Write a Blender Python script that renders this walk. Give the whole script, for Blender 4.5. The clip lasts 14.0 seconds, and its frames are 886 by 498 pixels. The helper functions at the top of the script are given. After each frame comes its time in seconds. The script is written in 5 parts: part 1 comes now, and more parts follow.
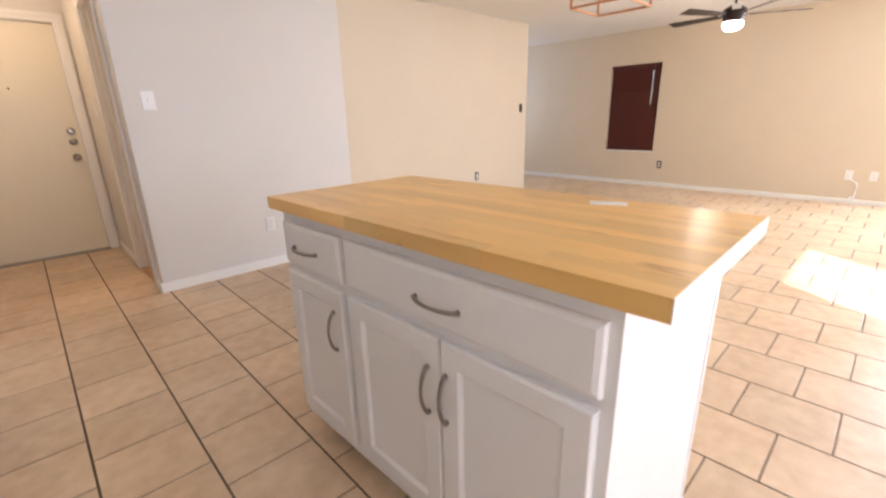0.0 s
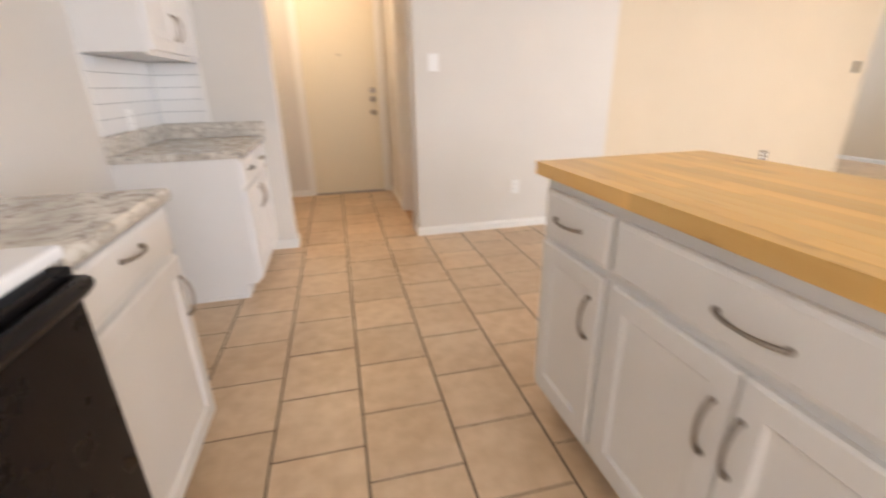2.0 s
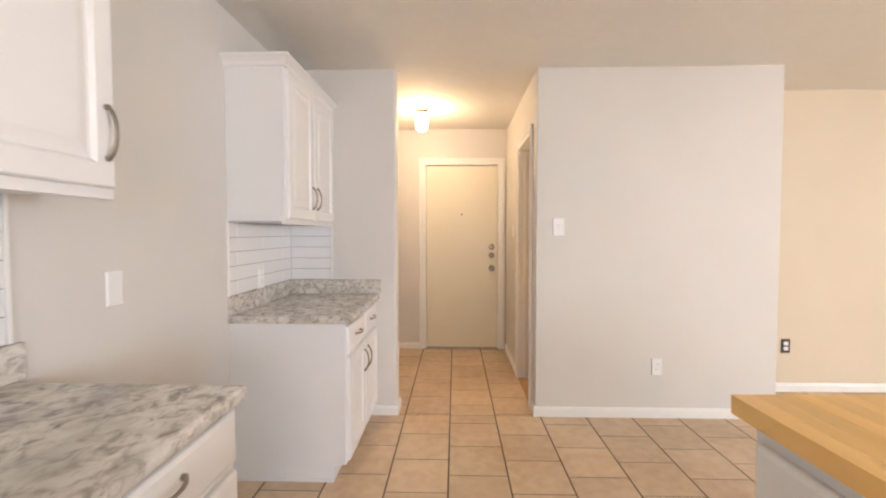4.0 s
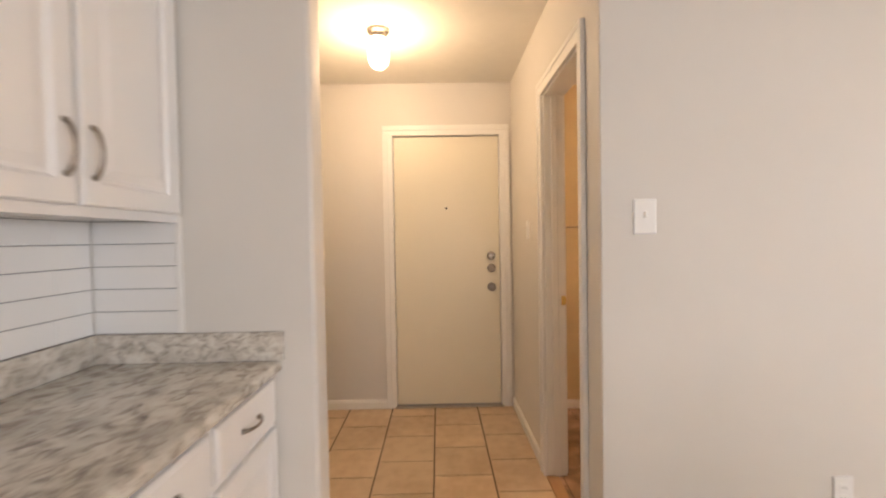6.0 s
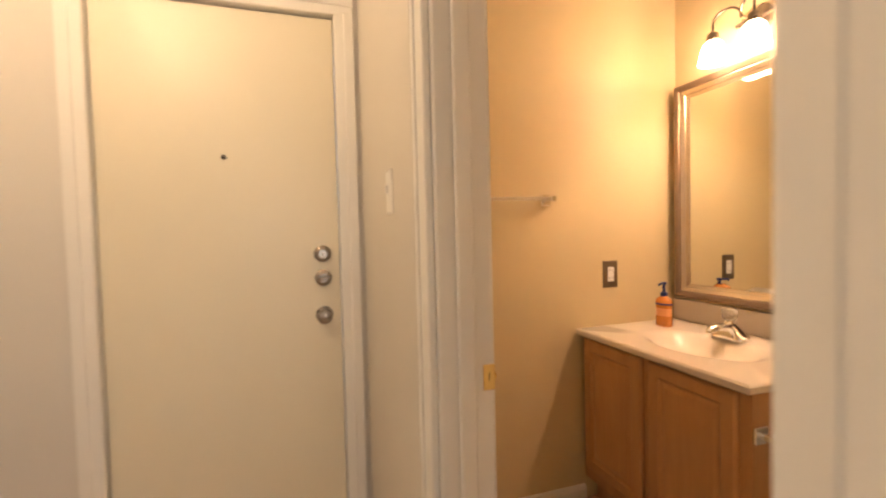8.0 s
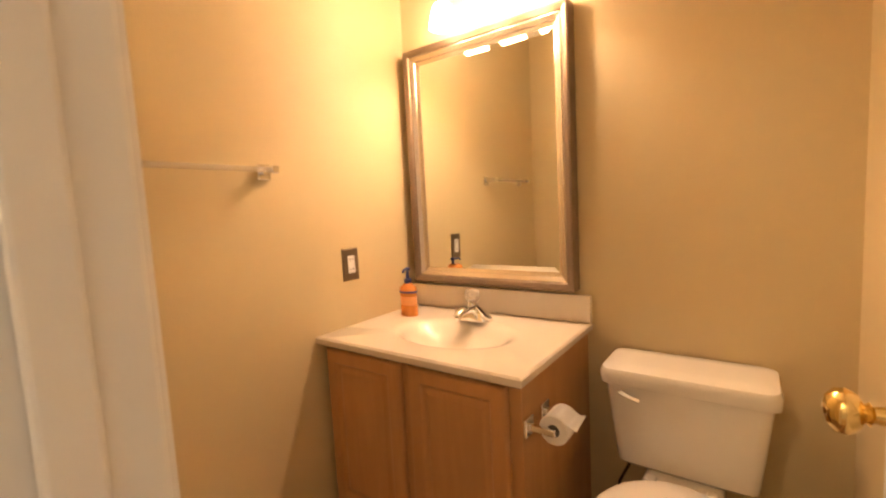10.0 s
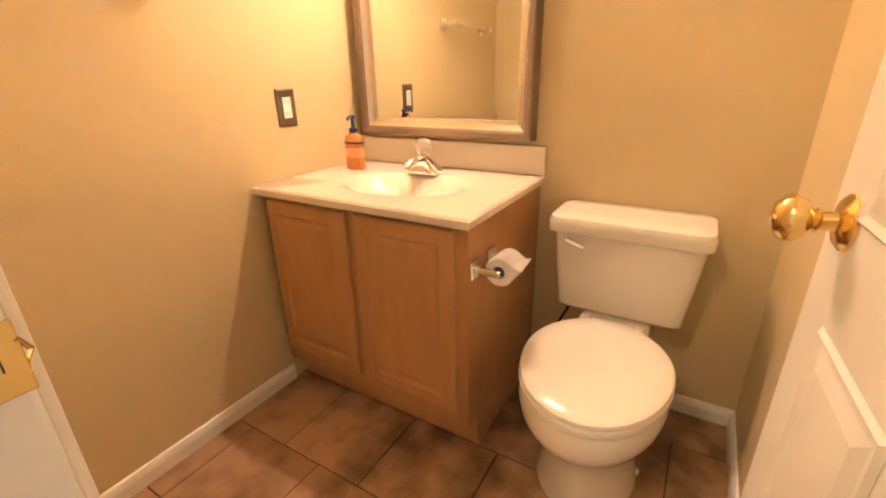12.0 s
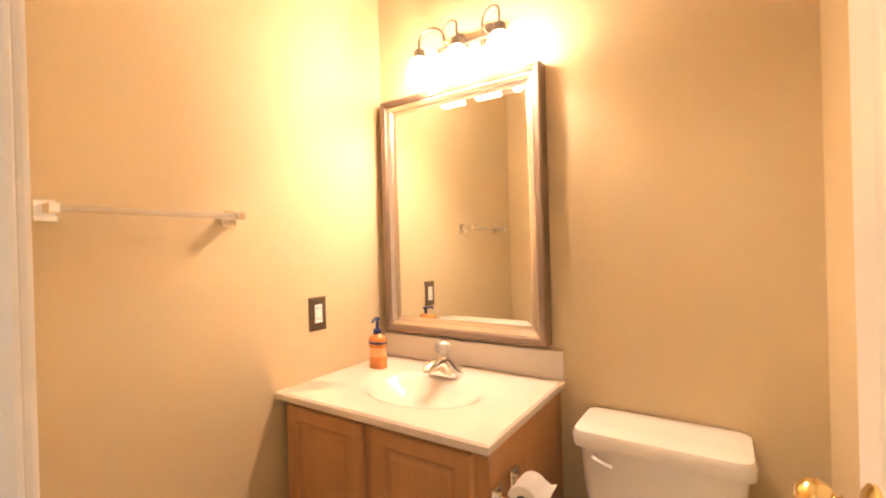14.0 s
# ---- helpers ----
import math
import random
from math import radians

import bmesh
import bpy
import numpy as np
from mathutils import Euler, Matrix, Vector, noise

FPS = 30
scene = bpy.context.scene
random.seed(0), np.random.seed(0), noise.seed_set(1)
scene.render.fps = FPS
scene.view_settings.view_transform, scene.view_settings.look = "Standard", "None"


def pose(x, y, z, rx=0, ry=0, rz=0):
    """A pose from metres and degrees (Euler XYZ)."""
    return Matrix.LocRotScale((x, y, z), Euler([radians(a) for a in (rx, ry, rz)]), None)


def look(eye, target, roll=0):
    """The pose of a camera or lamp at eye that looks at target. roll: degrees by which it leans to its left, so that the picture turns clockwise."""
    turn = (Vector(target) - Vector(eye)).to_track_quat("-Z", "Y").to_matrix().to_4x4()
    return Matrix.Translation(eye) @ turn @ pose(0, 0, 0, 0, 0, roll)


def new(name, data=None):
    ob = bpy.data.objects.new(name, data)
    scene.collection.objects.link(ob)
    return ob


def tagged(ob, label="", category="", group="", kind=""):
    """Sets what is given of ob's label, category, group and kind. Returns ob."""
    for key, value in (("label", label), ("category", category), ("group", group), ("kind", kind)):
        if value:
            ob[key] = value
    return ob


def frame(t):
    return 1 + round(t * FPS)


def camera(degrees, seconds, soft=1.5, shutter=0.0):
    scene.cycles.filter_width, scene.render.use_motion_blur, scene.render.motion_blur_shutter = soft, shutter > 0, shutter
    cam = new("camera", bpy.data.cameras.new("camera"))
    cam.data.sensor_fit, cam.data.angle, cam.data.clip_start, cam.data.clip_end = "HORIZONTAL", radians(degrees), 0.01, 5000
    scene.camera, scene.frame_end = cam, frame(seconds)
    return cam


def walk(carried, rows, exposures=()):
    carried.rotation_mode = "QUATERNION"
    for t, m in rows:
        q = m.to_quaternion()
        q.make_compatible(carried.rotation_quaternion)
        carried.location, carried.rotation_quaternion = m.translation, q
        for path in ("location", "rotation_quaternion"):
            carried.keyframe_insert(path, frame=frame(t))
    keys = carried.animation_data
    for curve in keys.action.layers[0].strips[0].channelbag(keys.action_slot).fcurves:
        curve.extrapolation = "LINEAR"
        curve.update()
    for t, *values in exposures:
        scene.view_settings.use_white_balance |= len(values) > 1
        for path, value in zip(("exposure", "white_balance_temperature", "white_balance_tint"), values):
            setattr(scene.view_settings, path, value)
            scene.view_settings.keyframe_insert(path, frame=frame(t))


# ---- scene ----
cam = camera(91.5, 14.0, 2.0, 0.5)
PATH = [
    (0, (0.065, 0.082, 1.197), (1.381, 1.468, 0.609), -1.4),
    (0.5, (0.07, 0.045, 1.164), (1.388, 1.36, 0.433), -0.6),
    (1, (0.077, 0.041, 1.159), (1.384, 1.354, 0.406), -0.8),
    (1.5, (0.056, 0.103, 1.165), (1.138, 1.605, 0.408), -0.3),
    (2, (0.018, 0.251, 1.187), (0.443, 2.071, 0.476), -1.1),
    (2.5, (0.03, 0.34, 1.206), (0.056, 2.273, 0.692), -0.6),
    (3, (0.043, 0.372, 1.29), (0.015, 2.368, 1.157), -0.3),
    (3.2, (0.045, 0.38, 1.302), (0.017, 2.379, 1.232), -0.3),
    (5.3, (0.036, 1.530, 1.297), (-0.072, 3.526, 1.212), 0.6),
    (5.5, (0.038, 1.702, 1.290), (-0.060, 3.699, 1.206), 0.5),
    (6, (0.052, 2.176, 1.279), (0.074, 4.175, 1.231), -1.0),
    (6.5, (0.114, 2.634, 1.248), (0.168, 4.633, 1.207), -1.1),
    (7, (0.189, 3.026, 1.247), (0.306, 5.021, 1.189), -0.2),
    (7.5, (0.296, 3.428, 1.243), (0.681, 5.39, 1.224), -2.1),
    (8, (0.392, 3.703, 1.21), (0.996, 5.609, 1.14), -1.4),
    (8.5, (0.483, 3.874, 1.202), (1.323, 5.689, 1.179), 0.1),
    (9, (0.561, 4.018, 1.215), (1.843, 5.553, 1.219), -0.6),
    (9.2, (0.563, 4.092, 1.212), (2.017, 5.466, 1.222), 0.3),
    (11.3, (0.663, 4.096, 1.142), (2.315, 5.098, 0.628), -1.6),
    (11.5, (0.66, 4.1, 1.119), (2.288, 5.078, 0.493), -1.5),
    (12, (0.661, 4.108, 1.089), (2.255, 5.067, 0.356), -1.2),
    (12.5, (0.658, 4.109, 1.094), (2.255, 5.077, 0.377), -1.5),
    (13, (0.654, 4.108, 1.12), (2.268, 5.096, 0.474), -1.8),
    (13.5, (0.656, 4.101, 1.223), (2.325, 5.187, 1.035), -1.8),
    (14, (0.642, 4.084, 1.237), (2.313, 5.183, 1.231), -1.6),
]
EXPOSURES = [
    (0, 1.13, 6020, 19), (1.2, 1.15, 6020, 18), (1.9, 1.33, 6300, 16), (3.2, 1.36, 6230, 15), (5.4, 1.12, 6480, 16), (6.6, 1.06, 6600, 16), (7.0, 1.08, 6700, 15), (7.5, 1.22, 6900, 15), (8.0, 1.22, 6850, 15), (9.0, 1.36, 7150, 14), (11.3, 1.48, 7050, 14), (12.0, 1.93, 6800, 14), (12.5, 2.17, 6600, 13), (13.0, 2.20, 6500, 14), (13.5, 2.12, 6250, 14), (14.0, 2.0, 6050, 15),
]
walk(cam, [(t, look(eye, target, roll)) for t, eye, target, roll in PATH], EXPOSURES)

# ---- light ----
world = bpy.data.worlds.new("sky")
scene.world = world
world.use_nodes = True
wn = world.node_tree
sky = wn.nodes.new("ShaderNodeTexSky")
sky.sky_type = "NISHITA"
sky.sun_disc = False
sky.sun_elevation = radians(29)
sky.sun_rotation = radians(212)
wn.nodes["Background"].inputs[1].default_value = 0.095
wn.links.new(sky.outputs[0], wn.nodes["Background"].inputs[0])

SUN_WAY = Vector((0.56, 0.89, -0.582))
sun = new("sun", bpy.data.lights.new("sun", "SUN"))
sun.data.energy, sun.data.angle, sun.data.color = 5.0, radians(0.5), (1.0, 0.98, 0.95)
sun.matrix_world = look((0, -20, 15), Vector((0, -20, 15)) + SUN_WAY)


def area_lamp(name, eye, target, w, h, power, color):
    lamp = new(name, bpy.data.lights.new(name, "AREA"))
    lamp.data.shape, lamp.data.size, lamp.data.size_y = "RECTANGLE", w, h
    lamp.data.energy, lamp.data.color = power, color
    lamp.matrix_world = look(eye, target)
    return lamp


def bulb(name, place, power, color, radius):
    lamp = new(name, bpy.data.lights.new(name, "POINT"))
    lamp.data.energy, lamp.data.color, lamp.data.shadow_soft_size = power, color, radius
    lamp.location = place
    return lamp


SKY = (0.76, 0.88, 1.0)
WARM = (1.0, 0.70, 0.41)
BATH = (1.0, 0.715, 0.515)
area_lamp("patio_daylight", (2.37, -2.50, 1.05), (2.37, 0, 1.0), 1.0, 1.9, 5, (0.66, 0.84, 1.0))
# fill in an unseen, added window; brightens the kitchen and its end wall
area_lamp("kitchen_added_fill", (0.9, -2.50, 1.5), (0.9, 0, 1.3), 1.5, 1.0, 22, (0.92, 0.95, 1.0))
# fill in a second, unseen living room window, added for brightness
area_lamp("living_added_fill", (7.55, -1.4, 1.45), (0, -1.0, 1.0), 1.5, 1.1, 102, (0.80, 0.90, 1.0))
# unseen corridor window, added for the bluish light on the living wall's end
area_lamp("corridor_unseen_daylight", (6.7, 6.52, 1.5), (6.7, 0, 1.2), 0.9, 1.1, 8, (0.66, 0.80, 1.0))
bulb("hall_bulb", (-0.26, 4.6, 2.24), 7.2, WARM, 0.06)
bulb("fan_bulb", (5.77, 1.58, 1.95), 7, (1.0, 0.85, 0.65), 0.06)
for yy in (5.03, 4.865, 4.70):
    bulb("vanity_bulb", (1.956, yy, 1.899), 4.7, BATH, 0.014)

# ---- materials ----


def mat(name, color, rough=0.5, metal=0.0, vary=0.0, scale=8.0, bump=0.0, bscale=200.0, spec=0.5, rnd=0.0, coat=0.0, color2=None, emit=0.0, lo=0.6, hi=1.4):
    m = bpy.data.materials.new(name)
    m.use_nodes = True
    nt = m.node_tree
    b = nt.nodes["Principled BSDF"]
    b.inputs["Base Color"].default_value = (*color, 1)
    b.inputs["Roughness"].default_value = rough
    b.inputs["Metallic"].default_value = metal
    b.inputs["Specular IOR Level"].default_value = spec
    b.inputs["Coat Weight"].default_value = coat
    if emit:
        b.inputs["Emission Color"].default_value = (*color, 1)
        b.inputs["Emission Strength"].default_value = emit
    tc = nt.nodes.new("ShaderNodeTexCoord")
    geo = nt.nodes.new("ShaderNodeNewGeometry")
    src = geo.outputs["Position"]
    if vary:
        n1 = nt.nodes.new("ShaderNodeTexNoise")
        n1.inputs["Scale"].default_value, n1.inputs["Detail"].default_value = scale, 6
        n2 = nt.nodes.new("ShaderNodeTexNoise")
        n2.inputs["Scale"].default_value, n2.inputs["Detail"].default_value = scale * 0.13, 2
        nt.links.new(src, n1.inputs["Vector"]), nt.links.new(src, n2.inputs["Vector"])
        add = nt.nodes.new("ShaderNodeMath")
        add.operation = "ADD"
        nt.links.new(n1.outputs["Fac"], add.inputs[0]), nt.links.new(n2.outputs["Fac"], add.inputs[1])
        rng = nt.nodes.new("ShaderNodeMapRange")
        rng.inputs[1].default_value, rng.inputs[2].default_value = lo, hi
        nt.links.new(add.outputs[0], rng.inputs[0])
        mix = nt.nodes.new("ShaderNodeMix")
        mix.data_type = "RGBA"
        c2 = color2 or tuple(c * (1 - vary) for c in color)
        mix.inputs[6].default_value, mix.inputs[7].default_value = (*color, 1), (*c2, 1)
        nt.links.new(rng.outputs[0], mix.inputs[0])
        out = mix.outputs[2]
        if rnd:
            oi = nt.nodes.new("ShaderNodeObjectInfo")
            r2 = nt.nodes.new("ShaderNodeMapRange")
            r2.inputs[3].default_value, r2.inputs[4].default_value = 1 - rnd, 1 + rnd
            nt.links.new(oi.outputs["Random"], r2.inputs[0])
            hsv = nt.nodes.new("ShaderNodeHueSaturation")
            nt.links.new(r2.outputs[0], hsv.inputs["Value"])
            nt.links.new(out, hsv.inputs["Color"])
            out = hsv.outputs[0]
        nt.links.new(out, b.inputs["Base Color"])
        rr = nt.nodes.new("ShaderNodeMapRange")
        rr.inputs[3].default_value, rr.inputs[4].default_value = max(0, rough - 0.06), min(1, rough + 0.08)
        nt.links.new(n1.outputs["Fac"], rr.inputs[0])
        nt.links.new(rr.outputs[0], b.inputs["Roughness"])
    if bump:
        n3 = nt.nodes.new("ShaderNodeTexNoise")
        n3.inputs["Scale"].default_value, n3.inputs["Detail"].default_value = bscale, 3
        nt.links.new(src, n3.inputs["Vector"])
        bp = nt.nodes.new("ShaderNodeBump")
        bp.inputs["Strength"].default_value, bp.inputs["Distance"].default_value = bump, 0.002
        nt.links.new(n3.outputs["Fac"], bp.inputs["Height"])
        nt.links.new(bp.outputs[0], b.inputs["Normal"])
    return m


M_GREY = mat("grey_wall_paint", (0.70, 0.665, 0.615), 0.6, vary=0.04, scale=3, bump=0.25, bscale=170)
M_BEIGE = mat("beige_wall_paint", (0.71, 0.605, 0.455), 0.6, vary=0.04, scale=3, bump=0.25, bscale=170)
M_BATHW = mat("tan_bath_paint", (0.67, 0.548, 0.328), 0.5, vary=0.05, scale=3, bump=0.2, bscale=150)
M_CEIL = mat("textured_ceiling_paint", (0.84, 0.81, 0.75), 0.8, vary=0.05, scale=14, bump=0.6, bscale=70)
M_TRIM = mat("white_trim_paint", (0.84, 0.82, 0.78), 0.35, vary=0.03, scale=5)
M_CAB = mat("white_cabinet_paint", (0.82, 0.80, 0.775), 0.33, vary=0.03, scale=6, bump=0.05, bscale=300)
M_CREAM = mat("cream_door_paint", (0.80, 0.735, 0.585), 0.4, vary=0.05, scale=2.5, bump=0.06, bscale=90)
M_TILE = mat("tan_ceramic_tile", (0.70, 0.53, 0.355), 0.34, vary=0.2, scale=14, bump=0.12, bscale=60, rnd=0.07, color2=(0.57, 0.40, 0.245), lo=0.78, hi=1.24)
M_GROUT = mat("brown_grout", (0.17, 0.115, 0.075), 0.9, vary=0.2, scale=60)
M_BTILE = mat("brown_slate_tile", (0.46, 0.285, 0.17), 0.33, vary=0.5, scale=9, bump=0.15, bscale=50, rnd=0.12, color2=(0.165, 0.095, 0.052), lo=0.84, hi=1.18)
M_BGROUT = mat("dark_grout", (0.06, 0.04, 0.03), 0.9, vary=0.2, scale=60)
M_SUBWAY = mat("white_glazed_tile", (0.82, 0.81, 0.79), 0.12, vary=0.02, scale=8, rnd=0.02)
M_SGROUT = mat("grey_tile_grout", (0.34, 0.34, 0.34), 0.9, vary=0.1, scale=60)
M_STEEL = mat("brushed_nickel", (0.32, 0.28, 0.24), 0.28, metal=1.0, vary=0.05, scale=40)
M_CHROME = mat("chrome", (0.85, 0.84, 0.82), 0.07, metal=1.0)
M_BRASS = mat("polished_brass", (0.84, 0.63, 0.26), 0.14, metal=1.0, vary=0.08, scale=30)
M_BRONZE = mat("dark_bronze", (0.035, 0.022, 0.016), 0.35, metal=0.6)
M_COPPER = mat("copper_gold_metal", (0.62, 0.33, 0.17), 0.3, metal=1.0)
M_SILLMETAL = mat("dull_aluminium", (0.46, 0.40, 0.33), 0.45, metal=0.6, vary=0.15, scale=30)
M_BLACK = mat("black_oven_enamel", (0.010, 0.008, 0.008), 0.28, vary=0.2, scale=20, spec=0.13)
M_COIL = mat("black_heating_coil", (0.02, 0.02, 0.02), 0.5)
M_PORC = mat("white_porcelain", (0.83, 0.80, 0.74), 0.08, coat=0.4)
M_ENAMEL = mat("white_stove_enamel", (0.82, 0.82, 0.82), 0.12, coat=0.3)
M_SEAT = mat("white_plastic_seat", (0.83, 0.80, 0.75), 0.16)
M_MARBLE = mat("cream_cultured_marble", (0.77, 0.70, 0.60), 0.14, vary=0.05, scale=4, coat=0.3)
M_PLATE = mat("white_plastic_plate", (0.84, 0.83, 0.81), 0.3)
M_BPLATE = mat("brown_metal_plate", (0.20, 0.15, 0.10), 0.35, metal=0.7)
M_DARKPL = mat("dark_brown_plate", (0.04, 0.025, 0.02), 0.4)
M_SLOT = mat("dark_slot", (0.03, 0.03, 0.03), 0.6)
M_BLIND = mat("dark_red_blind_slat", (0.095, 0.020, 0.013), 0.4, vary=0.2, scale=12)
M_FRAME = mat("bronze_silver_mirror_frame", (0.27, 0.20, 0.145), 0.42, metal=0.55, vary=0.15, scale=30)
M_FRAMEIN = mat("pewter_mirror_lip", (0.62, 0.53, 0.42), 0.25, metal=0.8)
M_MIRROR = mat("mirror_silver", (0.82, 0.84, 0.81), 0.01, metal=1.0)
M_PAPER = mat("white_tissue", (0.86, 0.84, 0.80), 0.9, vary=0.03, scale=30, bump=0.2, bscale=300)
M_SOAP = mat("orange_liquid_soap", (0.95, 0.36, 0.09), 0.15, vary=0.1, scale=20)
M_SOAP.node_tree.nodes["Principled BSDF"].inputs["Transmission Weight"].default_value = 0.22
M_SOAPCAP = mat("blue_pump", (0.02, 0.035, 0.16), 0.3)
M_SOAPLBL = mat("orange_white_label", (0.88, 0.42, 0.17), 0.4)
M_LAMPGLASS = mat("lit_lamp_glass", (1.0, 0.80, 0.52), 0.3, emit=7.0)
M_SHADE = mat("lit_vanity_glass", (1.0, 0.77, 0.52), 0.3, emit=6.0)
# frosted glass lets a part of the bulb's light straight through
sn = M_SHADE.node_tree
clear, blend = sn.nodes.new("ShaderNodeBsdfTransparent"), sn.nodes.new("ShaderNodeMixShader")
blend.inputs[0].default_value = 0.45
sn.links.new(sn.nodes["Principled BSDF"].outputs[0], blend.inputs[1])
sn.links.new(clear.outputs[0], blend.inputs[2])
sn.links.new(blend.outputs[0], sn.nodes["Material Output"].inputs["Surface"])
M_FANGLASS = mat("lit_fan_glass", (1.0, 0.93, 0.82), 0.3, emit=4.0)
M_VENT = mat("white_vent_metal", (0.75, 0.73, 0.69), 0.4)
# dark tone for hollows: behind the vent's louvres and in the paper roll's end
M_HOLLOW = mat("dark_hollow", (0.10, 0.09, 0.085), 0.8)
M_GLASS = mat("window_glass", (1, 1, 1), 0.0)
M_GLASS.node_tree.nodes["Principled BSDF"].inputs["Transmission Weight"].default_value = 1.0
M_ACRYL = mat("clear_acrylic", (0.97, 0.96, 0.94), 0.04, coat=0.5)
M_ACRYL.node_tree.nodes["Principled BSDF"].inputs["Transmission Weight"].default_value = 0.8
M_GROUND = mat("dry_lawn", (0.22, 0.20, 0.13), 0.9, vary=0.3, scale=4)


def wood(name, a, b, rough, axis, scale, rnd=0.0, fleck=0.0):
    """Streaked wood along an axis, with a shade of its own for each piece."""
    m = mat(name, a, rough)
    nt = m.node_tree
    bs = nt.nodes["Principled BSDF"]
    geo = nt.nodes.new("ShaderNodeNewGeometry")
    mp = nt.nodes.new("ShaderNodeMapping")
    s = [scale * 9] * 3
    s[axis] = scale
    mp.inputs["Scale"].default_value = s
    nt.links.new(geo.outputs["Position"], mp.inputs["Vector"])
    oi = nt.nodes.new("ShaderNodeObjectInfo")
    vm = nt.nodes.new("ShaderNodeVectorMath")
    vm.operation = "ADD"
    ml = nt.nodes.new("ShaderNodeMath")
    ml.operation = "MULTIPLY"
    ml.inputs[1].default_value = 40.0
    nt.links.new(oi.outputs["Random"], ml.inputs[0])
    nt.links.new(mp.outputs[0], vm.inputs[0]), nt.links.new(ml.outputs[0], vm.inputs[1])
    n = nt.nodes.new("ShaderNodeTexNoise")
    n.inputs["Scale"].default_value, n.inputs["Detail"].default_value = 1.0, 7
    n.inputs["Distortion"].default_value = 0.6
    nt.links.new(vm.outputs[0], n.inputs["Vector"])
    rg = nt.nodes.new("ShaderNodeMapRange")
    rg.inputs[1].default_value, rg.inputs[2].default_value = 0.35, 0.70
    nt.links.new(n.outputs["Fac"], rg.inputs[0])
    mx = nt.nodes.new("ShaderNodeMix")
    mx.data_type = "RGBA"
    mx.inputs[6].default_value, mx.inputs[7].default_value = (*a, 1), (*b, 1)
    nt.links.new(rg.outputs[0], mx.inputs[0])
    if fleck:
        mp2 = nt.nodes.new("ShaderNodeMapping")
        s2 = [24.0] * 3
        s2[axis] = 5.0
        mp2.inputs["Scale"].default_value = s2
        nt.links.new(geo.outputs["Position"], mp2.inputs["Vector"])
        nf = nt.nodes.new("ShaderNodeTexNoise")
        nf.inputs["Scale"].default_value, nf.inputs["Detail"].default_value = 1.0, 4
        nt.links.new(mp2.outputs[0], nf.inputs["Vector"])
        rf = nt.nodes.new("ShaderNodeMapRange")
        rf.inputs[1].default_value, rf.inputs[2].default_value, rf.inputs[4].default_value = 0.63, 0.72, fleck
        nt.links.new(nf.outputs["Fac"], rf.inputs[0])
        mf = nt.nodes.new("ShaderNodeMix")
        mf.data_type = "RGBA"
        mf.inputs[7].default_value = (b[0] * 0.66, b[1] * 0.52, b[2] * 0.42, 1)
        nt.links.new(rf.outputs[0], mf.inputs[0])
        nt.links.new(mx.outputs[2], mf.inputs[6])
        mx = mf
    r2 = nt.nodes.new("ShaderNodeMapRange")
    r2.inputs[3].default_value, r2.inputs[4].default_value = 1 - rnd, 1 + rnd * 0.6
    nt.links.new(oi.outputs["Random"], r2.inputs[0])
    hsv = nt.nodes.new("ShaderNodeHueSaturation")
    nt.links.new(r2.outputs[0], hsv.inputs["Value"])
    nt.links.new(mx.outputs[2], hsv.inputs["Color"])
    nt.links.new(hsv.outputs[0], bs.inputs["Base Color"])
    return m


M_BLOCK = wood("butcher_block_birch", (0.86, 0.555, 0.195), (0.79, 0.465, 0.14), 0.31, 1, 1.6, 0.15, 0.75)
M_VANITY = wood("honey_maple", (0.54, 0.295, 0.125), (0.48, 0.25, 0.10), 0.42, 2, 2.2, 0.03)
M_SILL = wood("pine_threshold", (0.48, 0.30, 0.15), (0.38, 0.21, 0.10), 0.5, 1, 2.0)


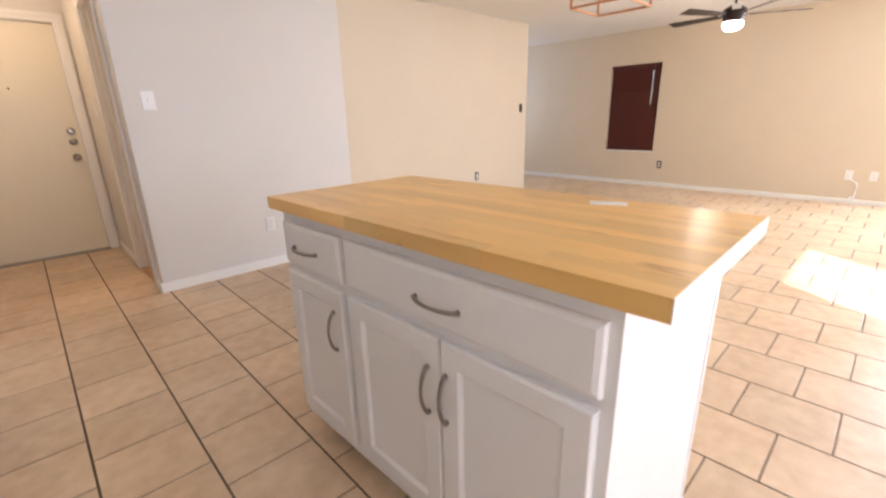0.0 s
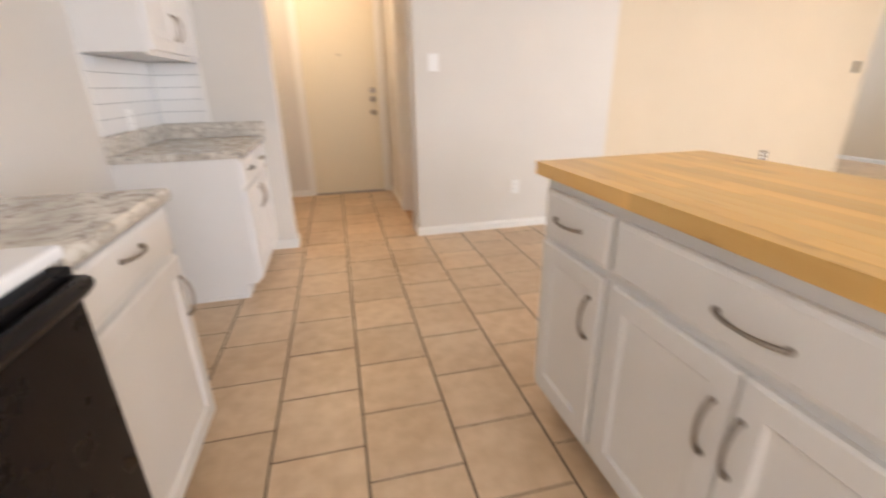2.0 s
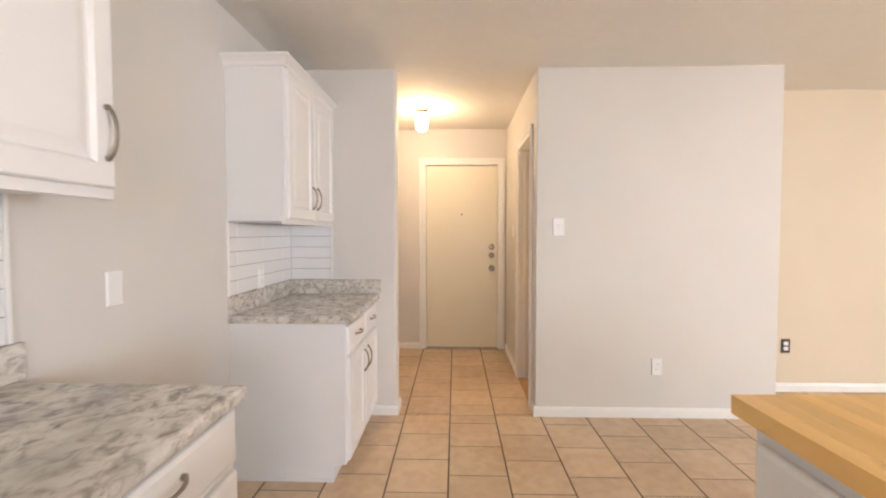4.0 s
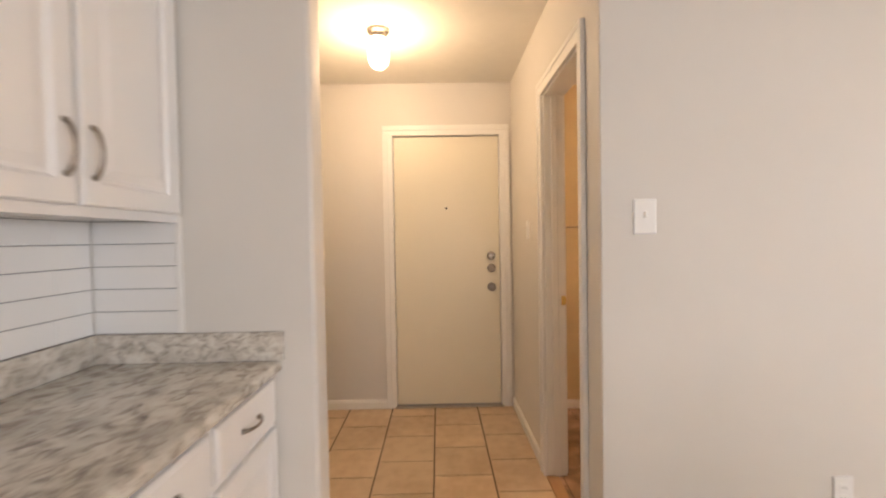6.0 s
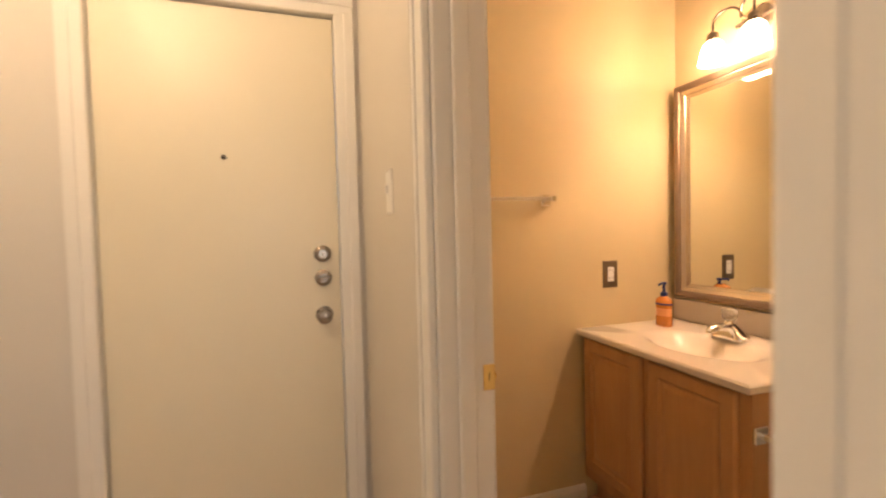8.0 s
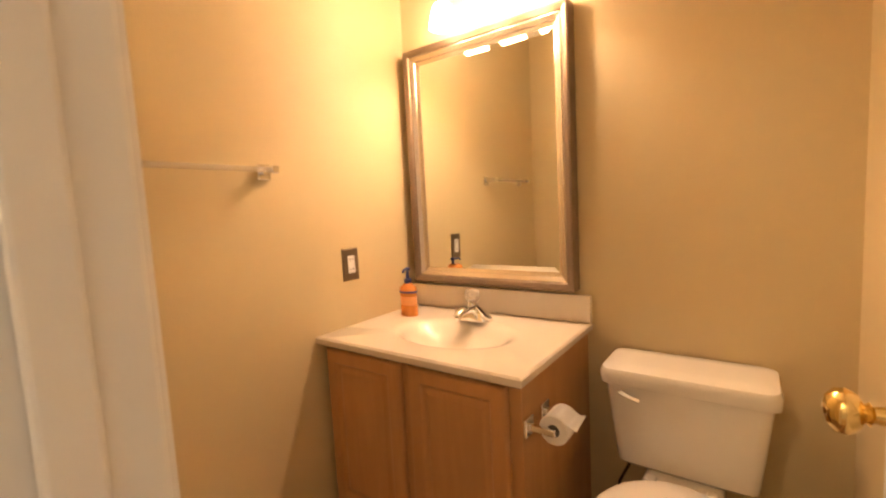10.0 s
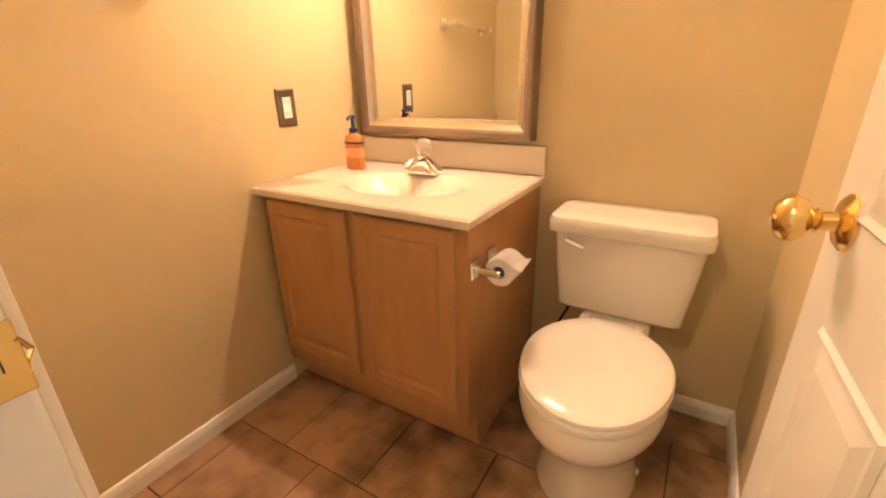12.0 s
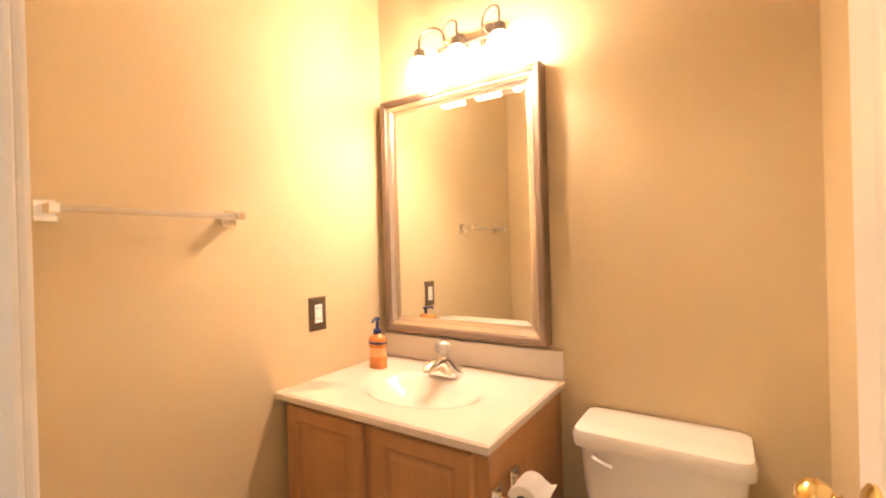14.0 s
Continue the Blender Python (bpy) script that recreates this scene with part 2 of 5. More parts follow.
def granite():
    m = mat("speckled_granite_laminate", (0.5, 0.46, 0.4), 0.22)
    nt = m.node_tree
    bs = nt.nodes["Principled BSDF"]
    geo = nt.nodes.new("ShaderNodeNewGeometry")
    mp = nt.nodes.new("ShaderNodeMapping")
    mp.inputs["Scale"].default_value = (1.0, 0.8, 1.3)
    nt.links.new(geo.outputs["Position"], mp.inputs["Vector"])
    n = nt.nodes.new("ShaderNodeTexNoise")
    n.inputs["Scale"].default_value, n.inputs["Detail"].default_value, n.inputs["Distortion"].default_value = 26, 8, 0.7
    n.inputs["Roughness"].default_value = 0.68
    nt.links.new(mp.outputs[0], n.inputs["Vector"])
    r = nt.nodes.new("ShaderNodeValToRGB")
    stops = ((0.25, (0.13, 0.12, 0.11)), (0.35, (0.28, 0.255, 0.225)), (0.43, (0.45, 0.40, 0.34)), (0.50, (0.62, 0.57, 0.50)), (0.60, (0.72, 0.69, 0.62)))
    while len(r.color_ramp.elements) < len(stops):
        r.color_ramp.elements.new(0.5)
    for e, (p, c) in zip(r.color_ramp.elements, stops):
        e.position, e.color = p, (*c, 1)
    nt.links.new(n.outputs["Fac"], r.inputs[0])
    n2 = nt.nodes.new("ShaderNodeTexNoise")
    n2.inputs["Scale"].default_value, n2.inputs["Detail"].default_value = 7, 3
    nt.links.new(mp.outputs[0], n2.inputs["Vector"])
    rg = nt.nodes.new("ShaderNodeMapRange")
    rg.inputs[1].default_value, rg.inputs[2].default_value, rg.inputs[4].default_value = 0.45, 0.7, 0.55
    nt.links.new(n2.outputs["Fac"], rg.inputs[0])
    mx = nt.nodes.new("ShaderNodeMix")
    mx.data_type = "RGBA"
    mx.inputs[7].default_value = (0.32, 0.29, 0.245, 1)
    nt.links.new(rg.outputs[0], mx.inputs[0])
    nt.links.new(r.outputs[0], mx.inputs[6])
    nt.links.new(mx.outputs[2], bs.inputs["Base Color"])
    return m


M_GRANITE = granite()

# ---- mesh helpers ----
ORIGIN = {}


def thing(name, place, label, category, group=""):
    ob = new(name)
    ob.empty_display_size = 0.1
    ob.location = place
    ORIGIN[ob.name] = Vector(place)
    return tagged(ob, label, category, group)


def part(name, bm, material, parent=None, label="", smooth=False):
    """Links a bmesh, modelled in world places, as one mesh object under its thing or part."""
    o = ORIGIN[parent.name] if parent else Vector((0, 0, 0))
    me = bpy.data.meshes.new(name)
    bmesh.ops.recalc_face_normals(bm, faces=bm.faces)
    bm.transform(Matrix.Translation(-o))
    bm.to_mesh(me)
    bm.free()
    if smooth:
        for p in me.polygons:
            p.use_smooth = True
        me.set_sharp_from_angle(angle=radians(40))
    me.materials.append(material)
    ob = new(name, me)
    if parent:
        ob.parent = parent
    ORIGIN[ob.name] = o
    if label:
        tagged(ob, label)
    return ob


def solid(name, bm, material, label, category="", kind="", smooth=False, group=""):
    """A top-level thing or piece of the setting made of one mesh."""
    return tagged(part(name, bm, material, None, "", smooth), label, category, group, kind)


def box(x0, y0, z0, x1, y1, z1, bev=0.0, bm=None, seg=2):
    bm = bm or bmesh.new()
    m = Matrix.Translation(((x0 + x1) / 2, (y0 + y1) / 2, (z0 + z1) / 2)) @ Matrix.Diagonal((abs(x1 - x0), abs(y1 - y0), abs(z1 - z0), 1))
    vs = bmesh.ops.create_cube(bm, size=1, matrix=m)["verts"]
    if bev:
        es = list({e for v in vs for e in v.link_edges})
        bmesh.ops.bevel(bm, geom=es, offset=bev, segments=seg, affect="EDGES", profile=0.5)
    return bm


def tube(pts, r, bm=None, seg=10, flat=1.0, up=(0, 0, 1)):
    """A round or flattened bar along a line of points, closed at both ends."""
    bm = bm or bmesh.new()
    pts = [Vector(p) for p in pts]
    rings = []
    for i, p in enumerate(pts):
        d = (pts[min(i + 1, len(pts) - 1)] - pts[max(i - 1, 0)]).normalized()
        a = d.cross(Vector(up))
        a = a.normalized() if a.length > 1e-4 else d.orthogonal().normalized()
        b = a.cross(d).normalized()
        rr = r[i] if isinstance(r, (list, tuple)) else r
        rings.append([bm.verts.new(p + a * rr * math.cos(2 * math.pi * k / seg) + b * rr * flat * math.sin(2 * math.pi * k / seg)) for k in range(seg)])
    for s, t in zip(rings, rings[1:]):
        for k in range(seg):
            bm.faces.new((s[k], s[(k + 1) % seg], t[(k + 1) % seg], t[k]))
    bm.faces.new(rings[0]), bm.faces.new(rings[-1][::-1])
    return bm


def lathe(profile, place, axis=(0, 0, 1), bm=None, seg=24, squash=(1, 1)):
    """Turns a profile of (radius, height) about an axis at a place."""
    bm = bm or bmesh.new()
    q = Vector((0, 0, 1)).rotation_difference(Vector(axis)).to_matrix().to_4x4()
    m = Matrix.Translation(place) @ q
    rings = []
    for r, h in profile:
        r = max(r, 1e-4)
        rings.append([bm.verts.new(m @ Vector((r * squash[0] * math.cos(2 * math.pi * k / seg), r * squash[1] * math.sin(2 * math.pi * k / seg), h))) for k in range(seg)])
    for s, t in zip(rings, rings[1:]):
        for k in range(seg):
            bm.faces.new((s[k], s[(k + 1) % seg], t[(k + 1) % seg], t[k]))
    bm.faces.new(rings[0][::-1]), bm.faces.new(rings[-1])
    return bm


def panel(place, u, v, n, w, h, rings, bm=None):
    """A board with a moulded front: nested rectangles, each inset by a and lifted by d along the normal; the first is the back."""
    bm = bm or bmesh.new()
    place, u, v, n = Vector(place), Vector(u), Vector(v), Vector(n)
    loops = []
    for a, d in rings:
        loops.append([bm.verts.new(place + u * x + v * y + n * d) for x, y in ((a, a), (w - a, a), (w - a, h - a), (a, h - a))])
    for s, t in zip(loops, loops[1:]):
        for k in range(4):
            bm.faces.new((s[k], s[(k + 1) % 4], t[(k + 1) % 4], t[k]))
    bm.faces.new(loops[0][::-1]), bm.faces.new(loops[-1])
    return bm


DOOR = ((0, 0), (0, 0.013), (0.003, 0.018), (0.006, 0.020), (0.056, 0.020), (0.060, 0.017), (0.066, 0.011), (0.072, 0.010), (0.080, 0.010))
RAISED = DOOR[:-1] + ((0.076, 0.010), (0.098, 0.017), (0.102, 0.018))
VDOOR = ((0, 0), (0, 0.012), (0.004, 0.017), (0.009, 0.019), (0.046, 0.019), (0.050, 0.015), (0.055, 0.0125), (0.064, 0.0125), (0.074, 0.0155), (0.077, 0.016))
DRAWER = ((0, 0), (0, 0.012), (0.003, 0.016), (0.010, 0.0185), (0.014, 0.020))


def pull(place, along, out, parent, length=0.10, label="brushed nickel bow pull"):
    """An arched cabinet pull with two feet."""
    p, a, o = Vector(place), Vector(along), Vector(out)
    pts, rad = [], []
    for i in range(13):
        s = -1 + i / 6
        pts.append(p + a * (s * length / 2) + o * (0.006 + 0.021 * (1 - s * s) ** 0.75))
        rad.append(0.0058 - 0.0015 * (1 - abs(s)))
    bm = tube(pts, rad, seg=8, up=o)
    for s in (-1, 1):
        c = p + a * (s * length / 2)
        lathe(((0.0075, 0), (0.0075, 0.004), (0.006, 0.010)), c, o, bm, 10)
    return part("handle", bm, M_STEEL, parent, label, True)


def plate(name, place, n, u, mat_plate, label, kind_of="outlet", w=0.072, h=0.117, mat_in=None, parts=True):
    """A wall plate: outlet with two sockets, rocker or toggle switch."""
    p, n, u = Vector(place), Vector(n), Vector(u)
    t = thing(name, place, label, "switch" if "switch" in name else "outlet")
    up = Vector((0, 0, 1))
    part("cover_plate", panel(p - u * w / 2 - up * h / 2, u, up, n, w, h, ((0, 0), (0, 0.003), (0.004, 0.006), (0.006, 0.0065))), mat_plate, t)
    mi = mat_in or mat_plate
    if kind_of == "outlet":
        for s in (-1, 1):
            c = p + up * (s * 0.0205)
            part("socket", panel(c - u * 0.017 - up * 0.0145, u, up, n, 0.034, 0.029, ((0, 0.006), (0, 0.008), (0.003, 0.0085))), mi, t)
            for k in (-1, 1):
                q = c + u * (k * 0.0065)
                part("slot", panel(q - u * 0.0013 - up * 0.004, u, up, n, 0.0026, 0.009, ((0, 0.0084), (0.0002, 0.0089))), M_SLOT, t)
    elif kind_of == "decora":
        part("socket", panel(p - u * 0.0165 - up * 0.033, u, up, n, 0.033, 0.066, ((0, 0.006), (0, 0.008), (0.002, 0.0085))), mi, t)
        for s in (-1, 1):
            for k in (-1, 1):
                q = p + up * (s * 0.019) + u * (k * 0.0065)
                part("slot", panel(q - u * 0.0013 - up * 0.004, u, up, n, 0.0026, 0.009, ((0, 0.0084), (0.0002, 0.0089))), M_SLOT, t)
    elif kind_of == "switch":
        part("toggle", panel(p - u * 0.005 - up * 0.004, u, up, n, 0.010, 0.022, ((0, 0.006), (0.001, 0.012), (0.003, 0.014))), mi, t)
        part("toggle_surround", panel(p - u * 0.0075 - up * 0.014, u, up, n, 0.015, 0.028, ((0, 0.0062), (0.0005, 0.0072))), mi, t)
    return t

# ---- structure ----
XL, XH, YW, YJ, XJ, XE, XF, YB, CZ = -1.13, 0.612, 3.658, 4.20, 2.285, 5.80, 7.60, -2.55, 2.44
XP = -1.185
XQ = -0.373  # end of the partition
YD, YP, XB, YBL, YBR = 5.425, 3.80, 2.09, 5.343, 3.870  # door wall, back of the partition, bath walls
XH2 = 0.715
OY0, OY1, OZ = 3.840, 4.452, 2.03  # bath door opening


def wall(name, boxes, material, label, round_at=(), nose=0.019):
    """Joined blocks; the upright edges that stand at the places in round_at get a bullnose."""
    bm = bmesh.new()
    for b in boxes:
        box(*b, bm=bm)
    es = [e for e in bm.edges if any(all(abs(v.co.x - x) < 1e-4 and abs(v.co.y - y) < 1e-4 for v in e.verts) for x, y in round_at)]
    if es:
        bmesh.ops.bevel(bm, geom=es, offset=nose, segments=6, affect="EDGES", profile=0.5)
    return solid(name, bm, material, label, "wall", "structure", smooth=bool(es))


wall("wall_left", [(XL - 0.12, YB, 0, XL, YP - 0.05, CZ), (XL - 0.12, YP - 0.05, 0, XP, YD, CZ)], M_GREY, "light greige painted kitchen and pantry wall")
wall("wall_partition", [(XP, YW, 0, XQ, YP, CZ)], M_GREY, "short light greige partition wall beside the pantry", ((XQ, YW), (XQ, YP)))
wall("wall_white", [(XH, YW, 0, XH2, OY0, CZ), (XH2, YW, 0, XJ, YBR, CZ)], M_GREY, "light greige wall at the end of the kitchen", ((XH, YW), (XJ, YW)), 0.008)
wall("wall_jog", [(XJ - 0.09, YBR, 0, XJ, YJ + 0.12, CZ)], M_BEIGE, "beige painted return wall")
wall("wall_beige", [(XJ, YJ, 0, XE, YJ + 0.12, CZ)], M_BEIGE, "warm beige painted dining wall")
wall("wall_corridor", [(XE - 0.12, YJ + 0.12, 0, XE, 6.6, CZ), (XE - 0.12, 6.6, 0, 6.2, 6.72, CZ), (7.2, 6.6, 0, XF, 6.72, CZ), (6.2, 6.6, 0, 7.2, 6.72, 0.9), (6.2, 6.6, 2.1, 7.2, 6.72, CZ)], M_BEIGE, "beige corridor wall beyond the dining area")
WY0, WY1, WZ0, WZ1 = 2.94, 3.76, 0.56, 1.93
PX0, PX1, PZ = 1.75, 2.99, 2.13
KX0, KX1, KZ0, KZ1 = 0.1, 1.7, 1.0, 2.05
LY0, LY1 = -2.2, -0.6
wall("wall_living", [(XF, YB - 0.12, 0, XF + 0.15, LY0, CZ), (XF, LY0, 0, XF + 0.15, LY1, KZ0 - 0.1), (XF, LY0, KZ1, XF + 0.15, LY1, CZ), (XF, LY1, 0, XF + 0.15, WY0, CZ), (XF, WY1, 0, XF + 0.15, 6.72, CZ), (XF, WY0, 0, XF + 0.15, WY1, WZ0), (XF, WY0, WZ1, XF + 0.15, WY1, CZ)], M_BEIGE, "long beige painted living room wall")
wall("wall_back", [(XL - 0.12, YB - 0.12, 0, KX0, YB, CZ), (KX0, YB - 0.12, 0, KX1, YB, KZ0), (KX0, YB - 0.12, KZ1, KX1, YB, CZ), (KX1, YB - 0.12, 0, PX0, YB, CZ), (PX0, YB - 0.12, PZ, PX1, YB, CZ), (PX1, YB - 0.12, 0, XF, YB, CZ)], M_BEIGE, "plain beige outer wall with an added window and a patio door opening")
DX0, DX1, DZ = -0.291, 0.531, 2.063
wall("wall_entry", [(XL - 0.12, YD, 0, DX0, YD + 0.14, CZ), (DX0, YD, DZ, DX1, YD + 0.14, CZ), (DX1, YD, 0, XH + 0.05, YD + 0.14, CZ)], M_GREY, "light greige entry wall around the front door")
wall("wall_hall", [(XH, OY0, OZ, XH2 - 0.003, OY1, CZ), (XH, OY1, 0, XH2 - 0.003, YD, CZ)], M_GREY, "light greige hall wall with the bathroom opening")
wall("wall_bath_inner", [(XH2 - 0.003, OY1, 0, XH2 + 0.003, YBL, CZ), (XH2 - 0.003, OY0, OZ, XH2 + 0.003, OY1, CZ)], M_BATHW, "tan painted inner bathroom wall")
wall("wall_bath_side", [(XH2, YBL, 0, XB + 0.12, YD + 0.14, CZ)], M_BATHW, "tan painted bathroom wall behind the towel bar")
wall("wall_bath_back", [(XB, YBR + 0.004, 0, XB + 0.11, YBL, CZ)], M_BATHW, "tan painted bathroom wall behind the mirror")
wall("wall_bath_near", [(XH2 - 0.003, YBR, 0, XB, YBR + 0.004, CZ)], M_BATHW, "tan painted bathroom wall beside the toilet")
solid("ceiling_bath", box(XH2, YBR, 2.385, XB, YBL, CZ), M_CEIL, "off-white textured bathroom ceiling", "ceiling", "structure")
solid("ceiling", box(XL - 0.12, YB - 0.12, CZ, XF + 0.15, 6.72, CZ + 0.12), M_CEIL, "off-white textured plaster ceiling", "ceiling", "structure")
floor = solid("floor", box(XL - 0.12, YB - 0.12, -0.12, XF + 0.15, 6.72, -0.0014), M_GROUT, "tan ceramic tile floor with dark grout", "floor", "structure")
bfloor = solid("floor_bath", box(0.66, YBR, -0.0025, XB, YBL, 0.004), M_BGROUT, "brown slate-look bathroom tile floor", "floor", "structure")
solid("ground", box(-60, -80, -0.30, 70, 60, -0.15), M_GROUND, "dry lawn outside", "ground", "structure")

# out-of-view glazing of the outer walls


def glazing(name, p, u, w, h, clear):
    """A framed pane in an opening: p is its lower corner, u runs along the wall."""
    p, u = Vector(p), Vector(u)
    t = thing(name, p, "unseen white framed glass opening in the outer wall", "window")
    t["kind"] = "structure"
    up, n = Vector((0, 0, 1)), u.cross(Vector((0, 0, 1)))
    bm = bmesh.new()
    flat = ((0, 0), (0, 0.05))
    for q, ww, hh in ((p, 0.05, h), (p + u * (w - 0.05), 0.05, h), (p + u * 0.05, w - 0.1, 0.05), (p + u * 0.05 + up * (h - 0.05), w - 0.1, 0.05)):
        panel(q, u, up, n, ww, hh, flat, bm)
    part("window_frame", bm, M_TRIM, t)
    g = part("pane", panel(p + u * 0.05 + up * 0.05 + n * 0.022, u, up, n, w - 0.1, h - 0.1, ((0, 0), (0, 0.005))), M_GLASS, t)
    # only the patio pane passes sun; the added windows keep it out
    if clear:
        g.visible_shadow = False


# unseen window, added as the opening for the kitchen fill
glazing("window_added_1", (KX0, YB - 0.09, KZ0), (1, 0, 0), KX1 - KX0, KZ1 - KZ0, False)
glazing("patio_door", (PX0, YB - 0.09, 0.0), (1, 0, 0), PX1 - PX0, PZ, True)
# corridor window, out of view, that holds the bluish daylight
glazing("window_unseen_3", (6.2, 6.66, 0.9), (1, 0, 0), 1.0, 1.2, False)
# unseen window, added to hold the living room fill
glazing("window_added_2", (XF + 0.09, LY0, KZ0 - 0.1), (0, 1, 0), LY1 - LY0, KZ1 - KZ0 + 0.1, False)


def base(name, x0, y0, x1, y1, n, h=0.07, label="white painted baseboard"):
    """A baseboard with a rounded top along a wall; n points into the room."""
    bm = bmesh.new()
    d = Vector((x1 - x0, y1 - y0, 0))
    u = d.normalized()
    n = Vector((*n, 0))
    prof = ((0, 0), (0.013, 0), (0.013, h - 0.022), (0.010, h - 0.012), (0.006, h - 0.004), (0, h))
    ends = []
    for p in (Vector((x0, y0, 0)), Vector((x1, y1, 0))):
        ends.append([bm.verts.new(p + n * a + Vector((0, 0, b))) for a, b in prof])
    for k in range(len(prof) - 1):
        bm.faces.new((ends[0][k], ends[0][k + 1], ends[1][k + 1], ends[1][k]))
    bm.faces.new(ends[0]), bm.faces.new(ends[1][::-1])
    return solid(name, bm, M_TRIM, label, "baseboard", "structure")


CW = 0.062
CN = 0.046
base("baseboard_white", XH - 0.013, YW, XJ + 0.013, YW, (0, -1))
base("baseboard_jog", XJ, YW, XJ, YJ, (1, 0))
base("baseboard_beige", XJ, YJ, XE, YJ, (0, -1))
base("baseboard_living", XF, YB, XF, 6.6, (-1, 0), 0.062)
base("baseboard_left", XL, 1.71, XL, 2.79, (1, 0))
base("baseboard_pantry", XP, YP, XP, YD, (1, 0))
base("baseboard_partition", -0.55, YW, XQ + 0.013, YW, (0, -1))
base("baseboard_partition_end", XQ, YW, XQ, YP + 0.013, (1, 0))
base("baseboard_partition_back", XP, YP, XQ, YP, (0, 1))
base("baseboard_entry", XP, YD, -0.352, YD, (0, -1))
base("baseboard_hall_a", XH, OY1 + CW, XH, YD, (-1, 0))
base("baseboard_hall_b", XH, YW, XH, OY0 - CN, (-1, 0))
base("baseboard_bath_side", XH2, YBL, 1.56, YBL, (0, -1), 0.068)
base("baseboard_bath_back", XB, YBR, XB, 4.56, (-1, 0), 0.068)
base("baseboard_bath_near", XH2, YBR + 0.004, XB, YBR + 0.004, (0, 1), 0.068)


def casing(name, boards, material, label):
    t = thing(name, boards[0][:3], label, "door trim")
    for q in boards:
        part("board", box(*q, 0.004), material, t)
    return tagged(t, kind="structure")


# front door: casing, jamb, slab
CW = 0.062
CN = 0.046
for i, (d, t0) in enumerate(((0.0, 0.012), (0.018, 0.018))):
    casing("trim_entry" if i == 0 else "trim_entry_lip", [
        (DX0 - CW, YD - t0, 0, DX0 + 0.012 - d * 2, YD, DZ), (DX1 - 0.012 + d * 2, YD - t0, 0, min(DX1 + CW, XH - 0.002), YD, DZ),
        (DX0 - CW, YD - t0 - 0.001, DZ - 0.012 + d * 2, min(DX1 + CW, XH - 0.002), YD, DZ + CW)], M_TRIM, "white stepped casing around the front door")
casing("jamb_entry", [(DX0, YD, 0, DX0 + 0.012, YD + 0.14, DZ), (DX1 - 0.012, YD, 0, DX1, YD + 0.14, DZ), (DX0 + 0.012, YD, DZ - 0.012, DX1 - 0.012, YD + 0.14, DZ)], M_TRIM, "white front door jamb")
solid("threshold_entry", box(DX0, YD - 0.02, 0.0, DX1, YD + 0.14, 0.012, 0.004), M_SILLMETAL, "dull aluminium front door threshold", "threshold", "structure")

door = thing("front_door", (0.1, YD + 0.02, 0.014), "closed cream-painted flush front door with worn paint", "door")
part("slab", box(DX0 + 0.016, YD + 0.016, 0.018, DX1 - 0.016, YD + 0.060, DZ - 0.018, 0.003), M_CREAM, door)
part("peephole", lathe(((0.008, 0), (0.008, 0.004), (0.005, 0.006)), (0.118, YD + 0.016, 1.507), (0, -1, 0)), M_BRONZE, door, "small dark peephole", True)
for zz in (1.145, 1.052):
    part("deadbolt", lathe(((0.032, 0), (0.032, 0.008), (0.026, 0.014), (0.018, 0.016), (0.017, 0.020)), (0.452, YD + 0.016, zz), (0, -1, 0)), M_STEEL, door, "satin nickel deadbolt", True)
part("thumb_turn", box(0.434, YD - 0.022, 1.046, 0.470, YD - 0.002, 1.058, 0.004), M_STEEL, door, "satin nickel thumb turn")
part("knob", lathe(((0.033, 0), (0.033, 0.006), (0.014, 0.012), (0.012, 0.030), (0.024, 0.038), (0.029, 0.050), (0.026, 0.062), (0.012, 0.067)), (0.452, YD + 0.016, 0.908), (0, -1, 0)), M_STEEL, door, "satin nickel door knob", True)

# bathroom door frame
casing("trim_bath", [(XH - 0.016, OY0 - CN, 0, XH, OY0 + 0.008, OZ), (XH - 0.016, OY1 - 0.008, 0, XH, OY1 + CW, OZ), (XH - 0.017, OY0 - CN, OZ - 0.008, XH, OY1 + CW, OZ + CW)], M_TRIM, "white casing around the bathroom door")
casing("trim_bath_lip", [(XH - 0.0195, OY0 - CN, 0, XH - 0.016, OY0 - CN + 0.024, OZ + CW - 0.024), (XH - 0.0195, OY1 + CW - 0.024, 0, XH - 0.016, OY1 + CW, OZ + CW - 0.024), (XH - 0.0205, OY0 - CN, OZ + CW - 0.024, XH - 0.016, OY1 + CW, OZ + CW)], M_TRIM, "raised outer lip of the bathroom casing")
casing("jamb_bath", [(XH, OY0, 0, XH2 + 0.003, OY0 + 0.016, OZ), (XH, OY1 - 0.016, 0, XH2 + 0.003, OY1, OZ), (XH, OY0 + 0.016, OZ - 0.016, XH2 + 0.003, OY1 - 0.016, OZ), (XH + 0.035, OY1 - 0.027, 0, XH + 0.068, OY1 - 0.016, OZ - 0.016)], M_TRIM, "white bathroom door jamb with stop")
casing("trim_bath_inner", [(XH2 + 0.003, OY1 + 0.002, 0, XH2 + 0.014, OY1 + CW, OZ), (XH2 + 0.003, OY0 + 0.02, OZ - 0.008, XH2 + 0.018, OY1 + CW, OZ + CW)], M_TRIM, "white inner casing of the bathroom door")
sp = thing("strike_plate", (XH2 - 0.02, OY1 - 0.016, 0.937), "polished brass strike plate on the white jamb", "strike plate")
part("plate", box(XH + 0.084, OY1 - 0.0190, 0.918, XH2 + 0.004, OY1 - 0.0155, 0.966, 0.001), M_BRASS, sp)
